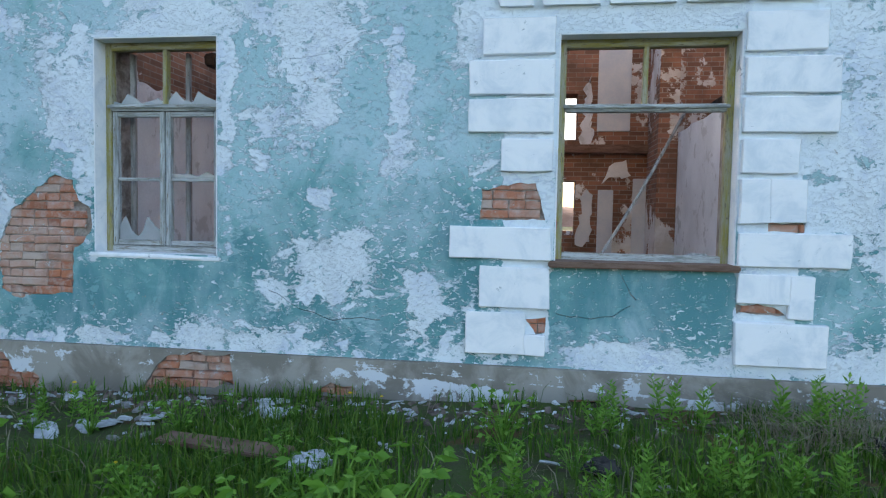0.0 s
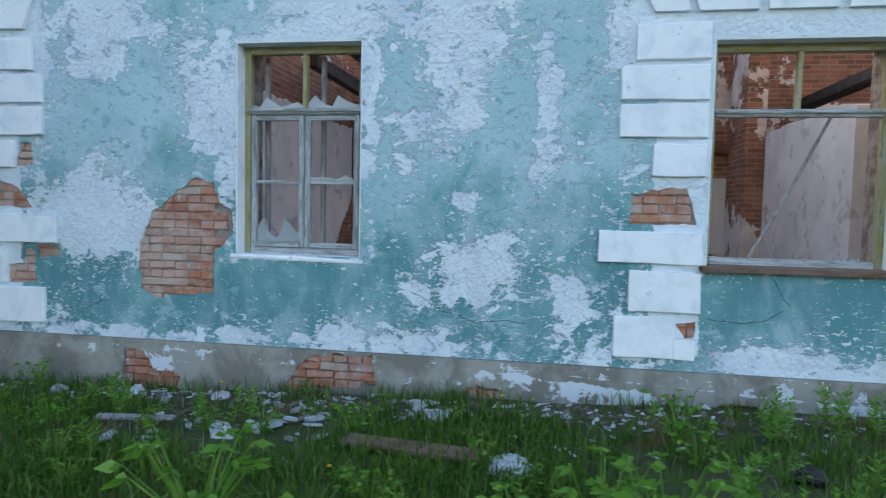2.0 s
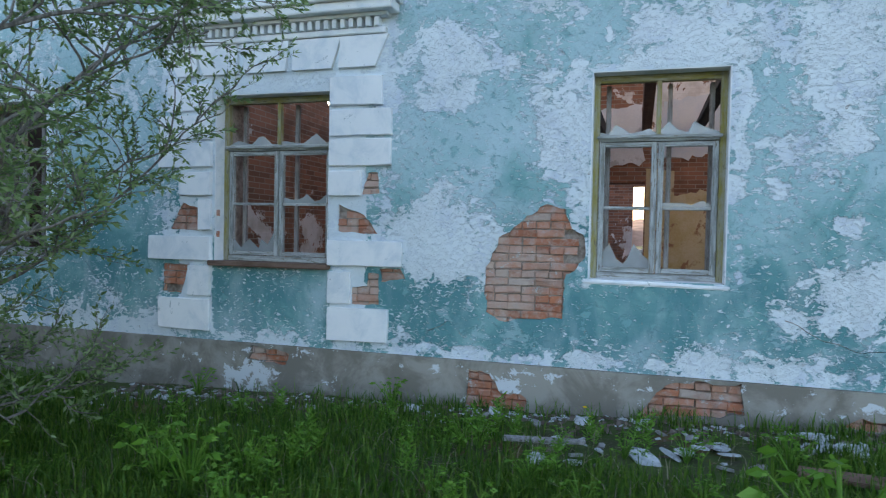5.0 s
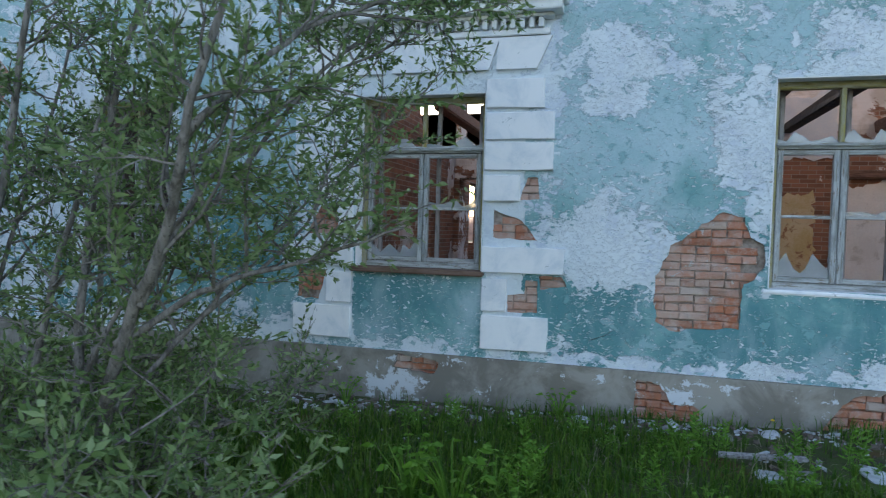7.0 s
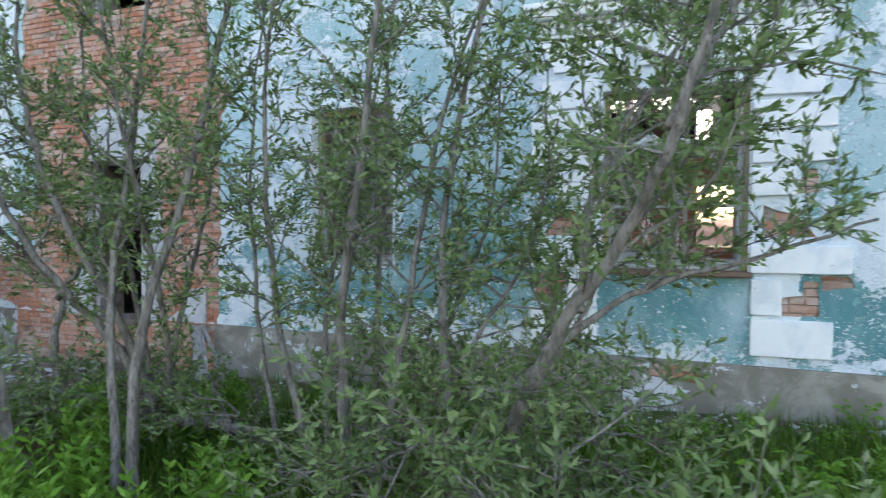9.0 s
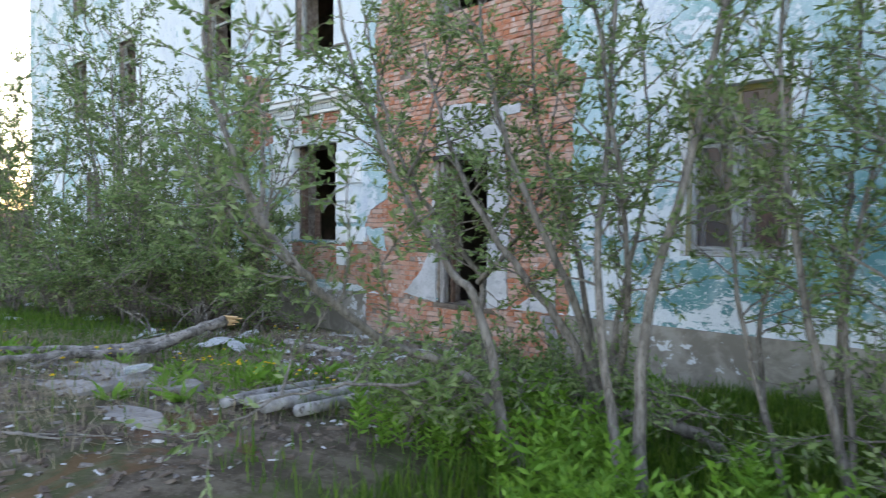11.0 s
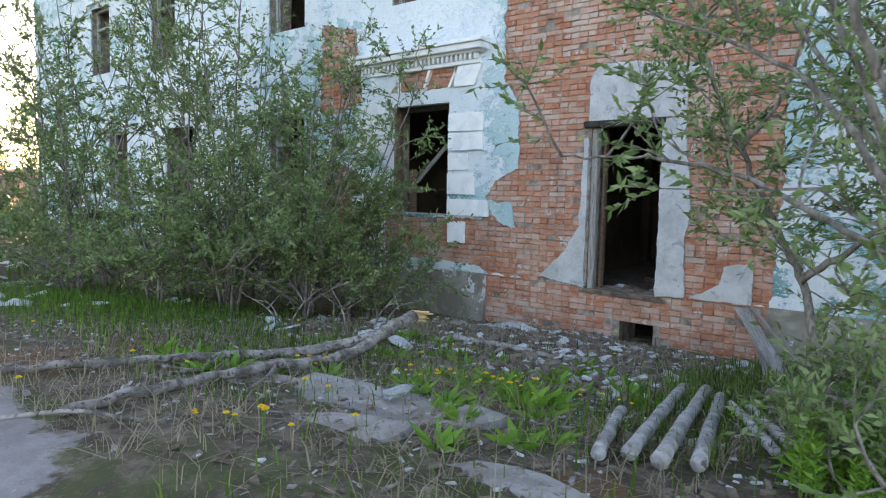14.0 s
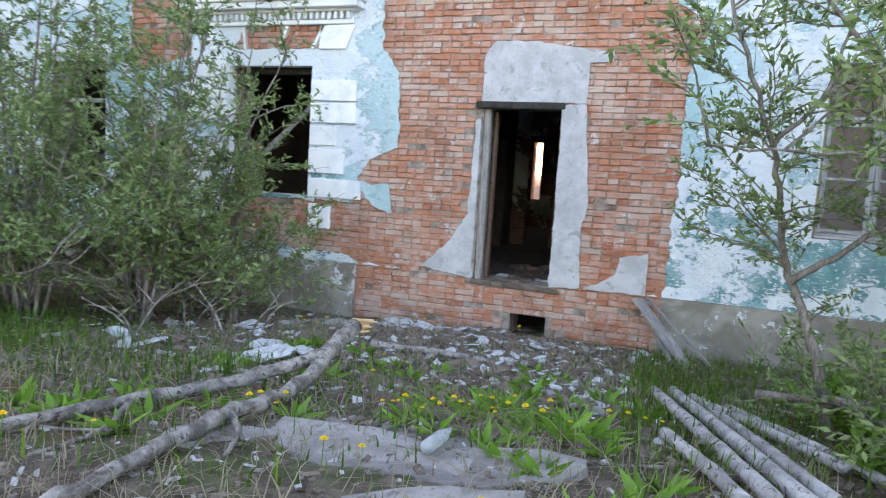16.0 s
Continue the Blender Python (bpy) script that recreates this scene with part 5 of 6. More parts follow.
crumbs("rubble_crumbs", 7000, (-18.5, -11.0, -6.8, -0.08), M_LOG, 0.016, "grey wood chips on the bare soil", 73, near_door)
crumbs("rubble_crumbs", 2200, (-8.5, 3.0, -1.3, -0.08), M_DEBRIS, 0.028, "brown crumbs of soil and brick by the wall", 77, lambda x, y: 0.8 * math.exp(-((y + 0.25) / 0.3) ** 2) + 0.04)
crumbs("rubble_crumbs", 1300, (-8.5, 3.0, -1.3, -0.08), M_SLATE, 0.022, "pale crumbs of fallen plaster by the wall", 74, lambda x, y: 0.7 * math.exp(-((y + 0.25) / 0.35) ** 2) + 0.08)

# ---- willows ----
def leaves(verts, faces, pos, dirs, length, width, rng):
    for p, d in zip(pos, dirs):
        d = Vector(d).normalized()
        s = d.cross(Vector((rng.uniform(-1, 1), rng.uniform(-1, 1), rng.uniform(-0.4, 1)))).normalized()
        L, W = length * rng.uniform(0.6, 1.25), width * rng.uniform(0.7, 1.2)
        nrm = s.cross(d) * (0.18 * L)
        b = len(verts)
        p = Vector(p)
        verts += [tuple(p), tuple(p + d * L * 0.42 + s * W - nrm * 0.3), tuple(p + d * L - nrm), tuple(p + d * L * 0.42 - s * W - nrm * 0.3)]
        faces.append((b, b + 1, b + 2, b + 3))


def bend(o_, d, L, n, wob, rng):
    """A limp line of n steps from o_ that stays clear of the wall."""
    pts, d = [Vector(o_)], Vector(d)
    for _ in range(n):
        d = (d + Vector((rng.gauss(0, wob), rng.gauss(0, wob), rng.gauss(0.03, wob)))).normalized()
        pts.append(pts[-1] + d * (L / n))
    return [p for p in pts if p.y < -0.15]


def willow(name, stems, label, seed, twigs=9, twig_len=0.75, leaf=0.075, dense=1.0, category="willow", leafy_from=0.25, group=""):
    """Stems are (points, thick end, thin end); twigs and leaves grow along them."""
    rng = random.Random(seed)
    top = tagged(new(name), label, category, group)
    tv, tf, lv, lf = [], [], [], []
    for pts, r0, r1 in stems:
        P = smooth_line(pts, 6, 0.012, rng)
        n = len(P)
        verts, faces = [], []
        tube(verts, faces, P, [0.78 * (r0 + (r1 - r0) * (i / (n - 1)) ** 0.7) for i in range(n)], 7)
        mesh_object("stem", verts, faces, M_BARK, top, smooth=True)
        total = sum((P[i + 1] - P[i]).length for i in range(n - 1))
        for k in range(int(0.42 * twigs * total)):
            f = leafy_from + (1 - leafy_from) * (k + rng.random()) / max(1, int(0.42 * twigs * total))
            i = min(n - 2, int(f * (n - 1)))
            along = (P[i + 1] - P[i]).normalized()
            a = rng.uniform(0, 6.283)
            d = (along * rng.uniform(0.1, 0.8) + Vector((math.cos(a), math.sin(a) * 0.8, rng.gauss(0.25, 0.35)))).normalized()
            L = twig_len * rng.uniform(0.6, 1.9) * (1.25 - 0.6 * f)
            bough = bend(P[i].lerp(P[i + 1], rng.random()), d, L, 7, 0.22, rng)
            if len(bough) < 4:
                continue
            tube(tv, tf, bough, [0.009 * (1 - 0.12 * q) * (0.6 + 0.5 * L) for q in range(len(bough))], 4)
            for q in range(int(9 * L / 0.9 * dense) + 2):
                g = rng.uniform(0.2, 1.0)
                u = min(len(bough) - 2, int(g * (len(bough) - 1)))
                ax = (bough[u + 1] - bough[u]).normalized()
                td = (ax * rng.uniform(0.4, 1.2) + Vector((rng.gauss(0, 0.6), rng.gauss(0, 0.6), rng.gauss(0.1, 0.45)))).normalized()
                tw = bend(bough[u], td, rng.uniform(0.14, 0.42), 4, 0.16, rng)
                if len(tw) < 3:
                    continue
                tube(tv, tf, tw, [0.004 * (1 - 0.2 * w_) for w_ in range(len(tw))], 3)
                for w_ in range(1, len(tw)):
                    for _ in range(rng.choice((2, 3, 4, 4))):
                        ld = (tw[w_] - tw[w_ - 1]).normalized() * 0.9 + Vector((rng.gauss(0, 0.65), rng.gauss(0, 0.65), rng.gauss(0.0, 0.5)))
                        leaves(lv, lf, [tw[w_ - 1].lerp(tw[w_], rng.random())], [ld], leaf * 0.8, leaf * 0.15, rng)
    tagged(mesh_object("twig_work", tv, tf, M_BARK, top), kind="stuff")
    tagged(mesh_object("foliage", lv, lf, M_LEAF, top), kind="stuff")
    return top


def g3(x, y, dz=0.0):
    return (x, y, G(x, y) + dz)


def boughs(x, y, n, reach, rise, seed, z0=0.15, lean=0.0):
    """Low stems that sprawl outwards and droop at their tips."""
    rs = random.Random(seed)
    out = []
    for k in range(n):
        a = 6.283 * (k + rs.uniform(-0.4, 0.4)) / n + lean
        r, h = reach * rs.uniform(0.6, 1.15), rise * rs.uniform(0.6, 1.3)
        q = [(x + math.cos(a) * r * f, min(-0.3, y + math.sin(a) * r * f)) for f in (0.0, 0.35, 0.7, 1.0)]
        out.append(([(px_, py_, G(px_, py_) + z) for (px_, py_), z in zip(q, (z0, z0 + h * 0.6, z0 + h, z0 + h * rs.uniform(0.5, 1.0)))], 0.022, 0.006))
    return out


willow("willow_tree", [
    ([g3(-7.6, -3.45, -0.1), (-7.3, -3.6, 0.45), (-7.02, -3.75, 1.02), (-6.64, -3.9, 1.62), (-6.43, -4.04, 2.1), (-6.2, -3.9, 3.2), (-6.3, -3.8, 4.2)], 0.065, 0.012),
    ([(-7.05, -3.75, 0.98), (-6.7, -3.6, 1.25), (-6.2, -3.5, 1.42), (-5.7, -3.4, 1.6)], 0.03, 0.008),
    ([(-6.5, -4.0, 1.95), (-6.3, -3.5, 2.5), (-6.1, -2.8, 2.9), (-5.8, -2.1, 3.1)], 0.028, 0.008),
    ([(-6.9, -3.8, 1.2), (-6.9, -3.2, 1.9), (-6.6, -2.6, 2.5), (-6.1, -1.9, 3.0)], 0.028, 0.008),
    ([(-7.3, -3.6, 0.5), (-7.0, -3.1, 1.1), (-6.8, -2.6, 1.6), (-6.5, -2.1, 2.1)], 0.025, 0.007),
    ([g3(-7.6, -3.45, -0.1), (-7.75, -3.3, 0.8), (-7.8, -3.1, 1.9), (-7.6, -3.0, 3.0), (-7.3, -2.9, 4.2)], 0.05, 0.012),
    ([g3(-7.6, -3.45, -0.05), (-7.1, -4.1, 0.35), (-6.6, -4.5, 0.42), (-6.1, -4.7, 0.55)], 0.03, 0.008),
    ([(-7.0, -3.2, 1.6), (-6.6, -2.5, 2.6), (-6.2, -1.9, 3.2), (-5.7, -1.6, 3.4)], 0.025, 0.007),
    ([(-7.3, -3.2, 0.8), (-7.0, -2.3, 1.4), (-6.8, -1.7, 2.0), (-6.4, -1.4, 2.6)], 0.025, 0.007),
] + boughs(-7.6, -3.1, 8, 1.1, 0.45, 301), "leaning grey willow with narrow green leaves", 1, 12.0, 0.7, dense=1.15, leafy_from=0.24)
willow("willow_tree", [
    ([g3(-8.35, -3.3, -0.1), (-8.4, -3.35, 0.9), (-8.3, -3.3, 2.0), (-8.2, -3.2, 3.2), (-8.1, -3.1, 4.6)], 0.06, 0.012),
    ([g3(-8.2, -3.4, -0.1), (-8.0, -3.3, 1.0), (-7.9, -3.0, 2.2), (-7.5, -2.8, 3.6)], 0.045, 0.01),
    ([g3(-8.5, -3.3, -0.1), (-8.8, -3.4, 0.9), (-9.0, -3.3, 2.2), (-9.0, -3.1, 3.8)], 0.045, 0.01),
    ([g3(-8.6, -3.2, -0.1), (-8.7, -3.0, 1.2), (-8.5, -2.7, 2.6), (-8.6, -2.5, 4.2)], 0.03, 0.008),
    ([g3(-8.0, -3.2, -0.1), (-7.7, -3.3, 0.7), (-7.3, -3.2, 1.4), (-7.2, -2.9, 2.2)], 0.03, 0.008),
    ([g3(-8.9, -3.2, -0.1), (-9.3, -3.0, 1.0), (-9.5, -2.8, 2.4), (-9.4, -2.6, 4.0)], 0.03, 0.008),
    ([g3(-8.9, -2.0, -0.1), (-8.95, -1.9, 1.0), (-8.9, -1.85, 2.0), (-8.88, -1.84, 3.04), (-8.7, -1.8, 4.4)], 0.045, 0.01),
    ([g3(-9.55, -1.5, -0.1), (-9.62, -1.44, 0.66), (-9.45, -1.4, 1.5), (-9.3, -1.4, 2.8)], 0.04, 0.01),
    ([g3(-8.6, -2.4, -0.1), (-8.2, -2.2, 0.8), (-7.9, -2.0, 1.8), (-7.9, -1.8, 3.4)], 0.03, 0.008),
] + boughs(-8.4, -2.4, 5, 0.8, 0.5, 302), "many-stemmed willow before the plastered wall", 2, 10.0, 0.62, dense=1.0, leafy_from=0.26)
willow("willow_tree", [
    ([g3(-9.5, -3.9, -0.1), (-9.55, -3.8, 0.8), (-9.4, -3.5, 2.0), (-9.2, -3.3, 3.4), (-9.1, -3.2, 4.6)], 0.06, 0.012),
    ([g3(-9.6, -3.9, -0.1), (-9.9, -3.7, 1.0), (-10.0, -3.4, 2.4), (-10.1, -3.1, 4.0)], 0.05, 0.012),
    ([(-10.25, -3.0, 0.1), (-10.45, -3.25, 0.75), (-10.84, -3.6, 1.42), (-11.3, -3.6, 2.2), (-11.8, -3.3, 3.0)], 0.06, 0.012),
    ([(-10.25, -3.0, 0.1), (-10.3, -3.3, 0.9), (-10.6, -3.6, 1.8), (-10.9, -3.6, 2.7), (-11.2, -3.4, 3.8)], 0.055, 0.012),
    ([(-10.25, -3.0, 0.1), (-10.2, -2.8, 0.9), (-10.1, -2.6, 1.9), (-10.3, -2.4, 3.2)], 0.045, 0.01),
    ([(-10.25, -3.0, 0.1), (-10.7, -3.05, 0.18), (-11.16, -3.15, 0.22), (-11.7, -2.9, 0.12)], 0.06, 0.035),
    ([(-10.25, -3.0, 0.1), (-10.0, -2.8, 0.05), (-9.7, -2.6, -0.05), (-9.5, -2.5, -0.2)], 0.075, 0.06),
    ([(-10.25, -3.0, 0.1), (-10.4, -3.1, 1.2), (-10.7, -3.2, 2.2), (-10.8, -3.2, 3.4)], 0.04, 0.01),
    ([(-10.2, -2.9, 0.1), (-9.9, -3.3, 1.1), (-9.9, -3.6, 2.2), (-10.1, -3.7, 3.4)], 0.04, 0.01),
] + boughs(-9.9, -2.6, 3, 0.7, 0.4, 303), "spreading willow with bare lower stems", 3, 9.0, 0.62, dense=1.0, leafy_from=0.32)
willow("willow_tree", [
    ([g3(-10.25, -3.9, -0.1), (-10.5, -4.1, 0.38), (-10.72, -4.31, 0.60), (-10.76, -4.7, 0.76), (-10.74, -5.2, 1.11), (-10.80, -5.45, 1.40), (-10.81, -5.63, 1.77), (-10.96, -5.7, 2.25), (-11.1, -5.6, 3.2)], 0.06, 0.012),
    ([(-10.73, -5.38, 1.25), (-10.95, -5.35, 1.42), (-11.36, -5.2, 1.61), (-11.8, -5.1, 1.70), (-12.3, -5.0, 1.72)], 0.024, 0.006),
    ([(-10.80, -5.5, 1.5), (-11.1, -5.3, 1.95), (-11.5, -5.1, 2.2), (-11.9, -4.95, 2.4)], 0.02, 0.006),
    ([g3(-10.3, -4.0, -0.1), (-10.52, -4.1, 0.9), (-10.68, -4.2, 1.16), (-10.82, -4.4, 1.53), (-11.02, -4.5, 2.0), (-11.23, -4.6, 2.58), (-11.4, -4.6, 3.4)], 0.05, 0.012),
    ([(-10.62, -4.2, 0.5), (-10.5, -4.7, 0.55), (-10.6, -5.2, 0.6), (-10.9, -5.5, 0.5)], 0.022, 0.006),
], "bent willow trunk forking above the weeds", 4, 7.0, 0.6, dense=1.0, leafy_from=0.36)
willow("willow_tree", [
    ([g3(-11.2, -2.95, -0.1), (-11.4, -3.0, 0.55), (-11.57, -2.81, 0.98), (-11.7, -3.1, 1.4), (-11.85, -3.42, 1.85), (-12.1, -3.5, 2.5), (-12.35, -3.5, 3.3)], 0.055, 0.012),
    ([(-11.55, -2.85, 0.95), (-11.2, -2.9, 1.25), (-10.85, -3.0, 1.6), (-10.6, -3.1, 2.4)], 0.04, 0.01),
    ([(-11.85, -3.42, 1.85), (-11.6, -3.5, 2.2), (-11.4, -3.4, 3.0)], 0.025, 0.008),
], "crooked young willow by the brick wall", 5, 17, 0.6, dense=1.3, leafy_from=0.30)
for n, (x, y, h, k) in enumerate([(-18.5, -1.7, 3.4, 5), (-19.5, -2.5, 4.2, 5), (-20.9, -2.4, 5.0, 5), (-22.4, -3.0, 4.8, 5), (-24.2, -3.4, 4.2, 5), (-18.7, -3.0, 2.0, 6), (-18.0, -2.2, 1.7, 5), (-19.4, -3.7, 1.5, 7), (-17.3, -1.5, 1.0, 6), (-18.1, -1.4, 3.4, 2), (-26.2, -4.2, 4.6, 6), (-20.3, -1.6, 4.4, 4), (-17.9, -2.3, 2.6, 4), (-21.5, -4.0, 2.6, 6), (-24.9, -4.6, 2.2, 5)]):
    rng = random.Random(50 + n)
    st = []
    for _ in range(k):
        a, sp = rng.uniform(0, 6.28), rng.uniform(0.3, 1.15)
        dx, dy = math.cos(a) * sp * h * 0.45, math.sin(a) * sp * h * 0.35
        hh = h * rng.uniform(0.7, 1.15)
        st.append(([g3(x + 0.1 * math.cos(a), y + 0.1 * math.sin(a), -0.1), (x + dx * 0.35, y + dy * 0.35, hh * 0.35), (x + dx * 0.7, min(-0.5, y + dy * 0.7), hh * 0.7), (x + dx, min(-0.4, y + dy), hh)], 0.030, 0.007))
    st += boughs(x, y, 5, min(1.6, 0.5 * h + 0.3), 0.6, 400 + n)
    willow("willow_bush", st, "dense upright willow bush by the peeling wall", 60 + n, 5.2, 0.95, 0.10, 0.8 if h > 2.5 else 1.0, "bush", 0.08, "willow bushes along the wall")
# low shoots in front of the trunks
for n, (x, y) in enumerate([(-6.7, -4.0), (-7.3, -4.3), (-7.2, -3.4), (-10.9, -4.4), (-8.0, -3.7), (-10.8, -3.0), (-10.9, -3.9), (-10.9, -2.4)]):
    rng = random.Random(90 + n)
    st = []
    for _ in range(5):
        a = rng.uniform(0, 6.28)
        st.append(([g3(x, y, -0.03), (x + 0.22 * math.cos(a), y + 0.2 * math.sin(a), G(x, y) + 0.25), (x + 0.5 * math.cos(a), y + 0.4 * math.sin(a), G(x, y) + rng.uniform(0.3, 0.55))], 0.012, 0.004))
    willow("willow_shoot", st, "low leafy willow shoots in the grass", 100 + n, 14, 0.35, 0.085, 0.9, "shoots", 0.1, "willow shoots")


# ---- weeds and flowers ----
def weed(name, kind, seed, label, category):
    rng = random.Random(seed)
    top = tagged(new(name), label, category, category + " plants")
    sv, sf, lv, lf = [], [], [], []
    if kind == "tall":
        for _ in range(4):
            b = Vector((rng.gauss(0, 0.07), rng.gauss(0, 0.07), -0.02))
            h = rng.uniform(0.28, 0.5)
            tip = b + Vector((rng.gauss(0, 0.06), rng.gauss(0, 0.06), h))
            tube(sv, sf, [b, b.lerp(tip, 0.5), tip], [0.005, 0.004, 0.002], 4)
            for k in range(26):
                f = 0.15 + 0.85 * k / 26
                a = 2.4 * k
                leaves(lv, lf, [b.lerp(tip, f)], [(math.cos(a), math.sin(a), 0.35 + 0.6 * f)], 0.10 * (1.1 - 0.5 * f), 0.012, rng)
    elif kind == "broad":
        for _ in range(24):
            a = rng.uniform(0, 6.28)
            h, r = rng.uniform(0.12, 0.42), rng.uniform(0.06, 0.26)
            tip = Vector((math.cos(a) * r, math.sin(a) * r, h))
            tube(sv, sf, [(0, 0, -0.02), tip * 0.5 + Vector((0, 0, 0.05)), tip], [0.006, 0.005, 0.003], 4)
            for da, L in ((-1.3, 0.045), (-0.7, 0.06), (0, 0.075), (0.7, 0.06), (1.3, 0.045)):
                leaves(lv, lf, [tip], [(math.cos(a + da), math.sin(a + da), -0.12 + rng.uniform(-0.15, 0.2))], L, L * 0.26, rng)
    else:
        for k in range(14):
            a = rng.uniform(0, 6.28)
            leaves(lv, lf, [(0.01 * math.cos(a), 0.01 * math.sin(a), 0.0)], [(math.cos(a), math.sin(a), rng.uniform(0.3, 1.4))], 0.17, 0.022, rng)
    if sv:
        tagged(mesh_object("stalk_tuft", sv, sf, M_WEED, top), kind="stuff")
    tagged(mesh_object("leaf_tuft", lv, lf, M_WEED, top), kind="stuff")
    return top


def scatter(protos, spots, rng, smin=0.8, smax=1.2, size=1.0):
    first = {id(p): True for p in protos}
    for x, y, s in spots:
        p = rng.choice(protos)
        m = pose(x, y, G(x, y) - 0.005, 0, 0, rng.uniform(0, 360))
        k = s * rng.uniform(smin, smax) * size
        c_ = p if first.pop(id(p), None) else copy_thing(p, m)
        c_.matrix_basis = m
        c_.scale = (k, k, k)
    for p in protos:
        if id(p) in first:
            p.matrix_basis = pose(spots[0][0] + 0.2, spots[0][1], G(spots[0][0] + 0.2, spots[0][1]))


rng = random.Random(7)
talls = [weed("tall_weed", "tall", s, "upright green weed with narrow leaves", "weed") for s in (1, 2, 3)]
spots = [(rng.uniform(0.3, 3.2), rng.uniform(-3.2, -1.6), 0.75) for _ in range(30)] + [(rng.gauss(1.9, 0.5), -0.45 + rng.gauss(0, 0.12), 0.85) for _ in range(7)]
spots += [(rng.uniform(-9.8, -7.4), rng.uniform(-5.0, -3.6), 1.1) for _ in range(34)] + [(rng.uniform(-11.3, -10.1), rng.uniform(-4.6, -2.0), 1.0) for _ in range(44)] + [(rng.uniform(-7, 0), rng.uniform(-3.2, -0.6), 0.7) for _ in range(14)]
scatter(talls, spots, rng)
broads = [weed("broadleaf_weed", "broad", s, "bright green broad-leaved weed in the grass", "broadleaf weed") for s in (4, 5, 6)]
spots = [(-0.35, -2.75, 1.3), (-0.15, -3.0, 1.3), (-0.6, -2.9, 1.2), (-0.05, -2.6, 1.1), (-0.3, -2.9, 1.2), (-5.6, -2.7, 1.3), (-5.9, -2.6, 1.2), (-5.2, -0.3, 0.9), (-5.4, -2.4, 0.9), (-8.4, -4.9, 0.9), (0.3, -0.9, 0.7), (-2.1, -2.9, 1.3), (-3.8, -2.8, 0.8), (-7.35, -0.35, 0.7)]
spots += [(rng.uniform(-7.5, 3), rng.uniform(-3.4, -0.5), rng.uniform(0.28, 0.6)) for _ in range(70)] + [(rng.uniform(-9.6, -7.2), rng.uniform(-5.2, -4.0), 0.8) for _ in range(14)]
scatter(broads, spots, rng)
docks = [weed("dandelion_leaves", "rosette", s, "rosette of long dandelion leaves", "dandelion leaves") for s in (8, 9)]
spots = [(rng.uniform(-15.8, -12.2), rng.uniform(-5.6, -2.4), 1.0) for _ in range(60)] + [(-13.15 + rng.gauss(0, 0.35), -4.2 + rng.gauss(0, 0.18), 1.3) for _ in range(12)]
scatter(docks, spots, rng)


def dandelion():
    top = tagged(new("dandelion"), "yellow dandelion flower on a thin stalk", "flower", "dandelions")
    verts, faces = [], []
    tube(verts, faces, [(0, 0, -0.02), (0.008, 0.004, 0.09), (0.012, 0.0, 0.18)], [0.0035, 0.003, 0.003], 5)
    mesh_object("stalk", verts, faces, M_WEED, top)
    verts, faces = [], []
    for ring, (r, z, n) in enumerate(((0.027, 0.186, 14), (0.019, 0.194, 11), (0.010, 0.199, 7))):
        for k in range(n):
            a = 6.283 * (k + 0.5 * ring) / n
            c_, s_ = math.cos(a), math.sin(a)
            b = len(verts)
            verts += [(0.012, 0, 0.18), (0.012 + c_ * r * 0.8 - s_ * 0.005, s_ * r * 0.8 + c_ * 0.005, z), (0.012 + c_ * r, s_ * r, z + 0.002), (0.012 + c_ * r * 0.8 + s_ * 0.005, s_ * r * 0.8 - c_ * 0.005, z)]
            faces.append((b, b + 3, b + 2, b + 1))
    mesh_object("flower_head", verts, faces, M_YELLOW, top)
    return top


spots = [(-13.15 + rng.gauss(0, 0.3), -4.15 + rng.gauss(0, 0.2), 1.1) for _ in range(22)] + [(rng.uniform(-17, -12), rng.uniform(-6.2, -2), 1.0) for _ in range(9)] + [(cx + rng.gauss(0, 0.09), cy + rng.gauss(0, 0.09), 1.15) for cx, cy in ((-13.6, -4.45), (-13.85, -4.5), (-12.6, -4.0), (-13.2, -6.2), (-13.45, -6.35), (-15.9, -1.9), (-14.6, -4.9)) for _ in range(4)] + [(rng.uniform(-15.2, -13.2), rng.uniform(-6.8, -5.3), 1.1) for _ in range(3)]
spots += [(-0.95, -0.35, 1.2), (-0.7, -0.3, 1.2), (-3.35, -0.4, 1.0), (-3.4, -0.3, 1.2), (-1.8, -2.0, 1), (-12.0, -0.9, 1), (-15.4, -1.2, 1), (-15.0, -0.9, 1), (-13.9, -0.7, 1.1), (-13.95, -0.6, 1.0), (-8.7, -5.0, 1.0)]
scatter([dandelion()], spots, rng, 0.7, 1.2, 0.64)


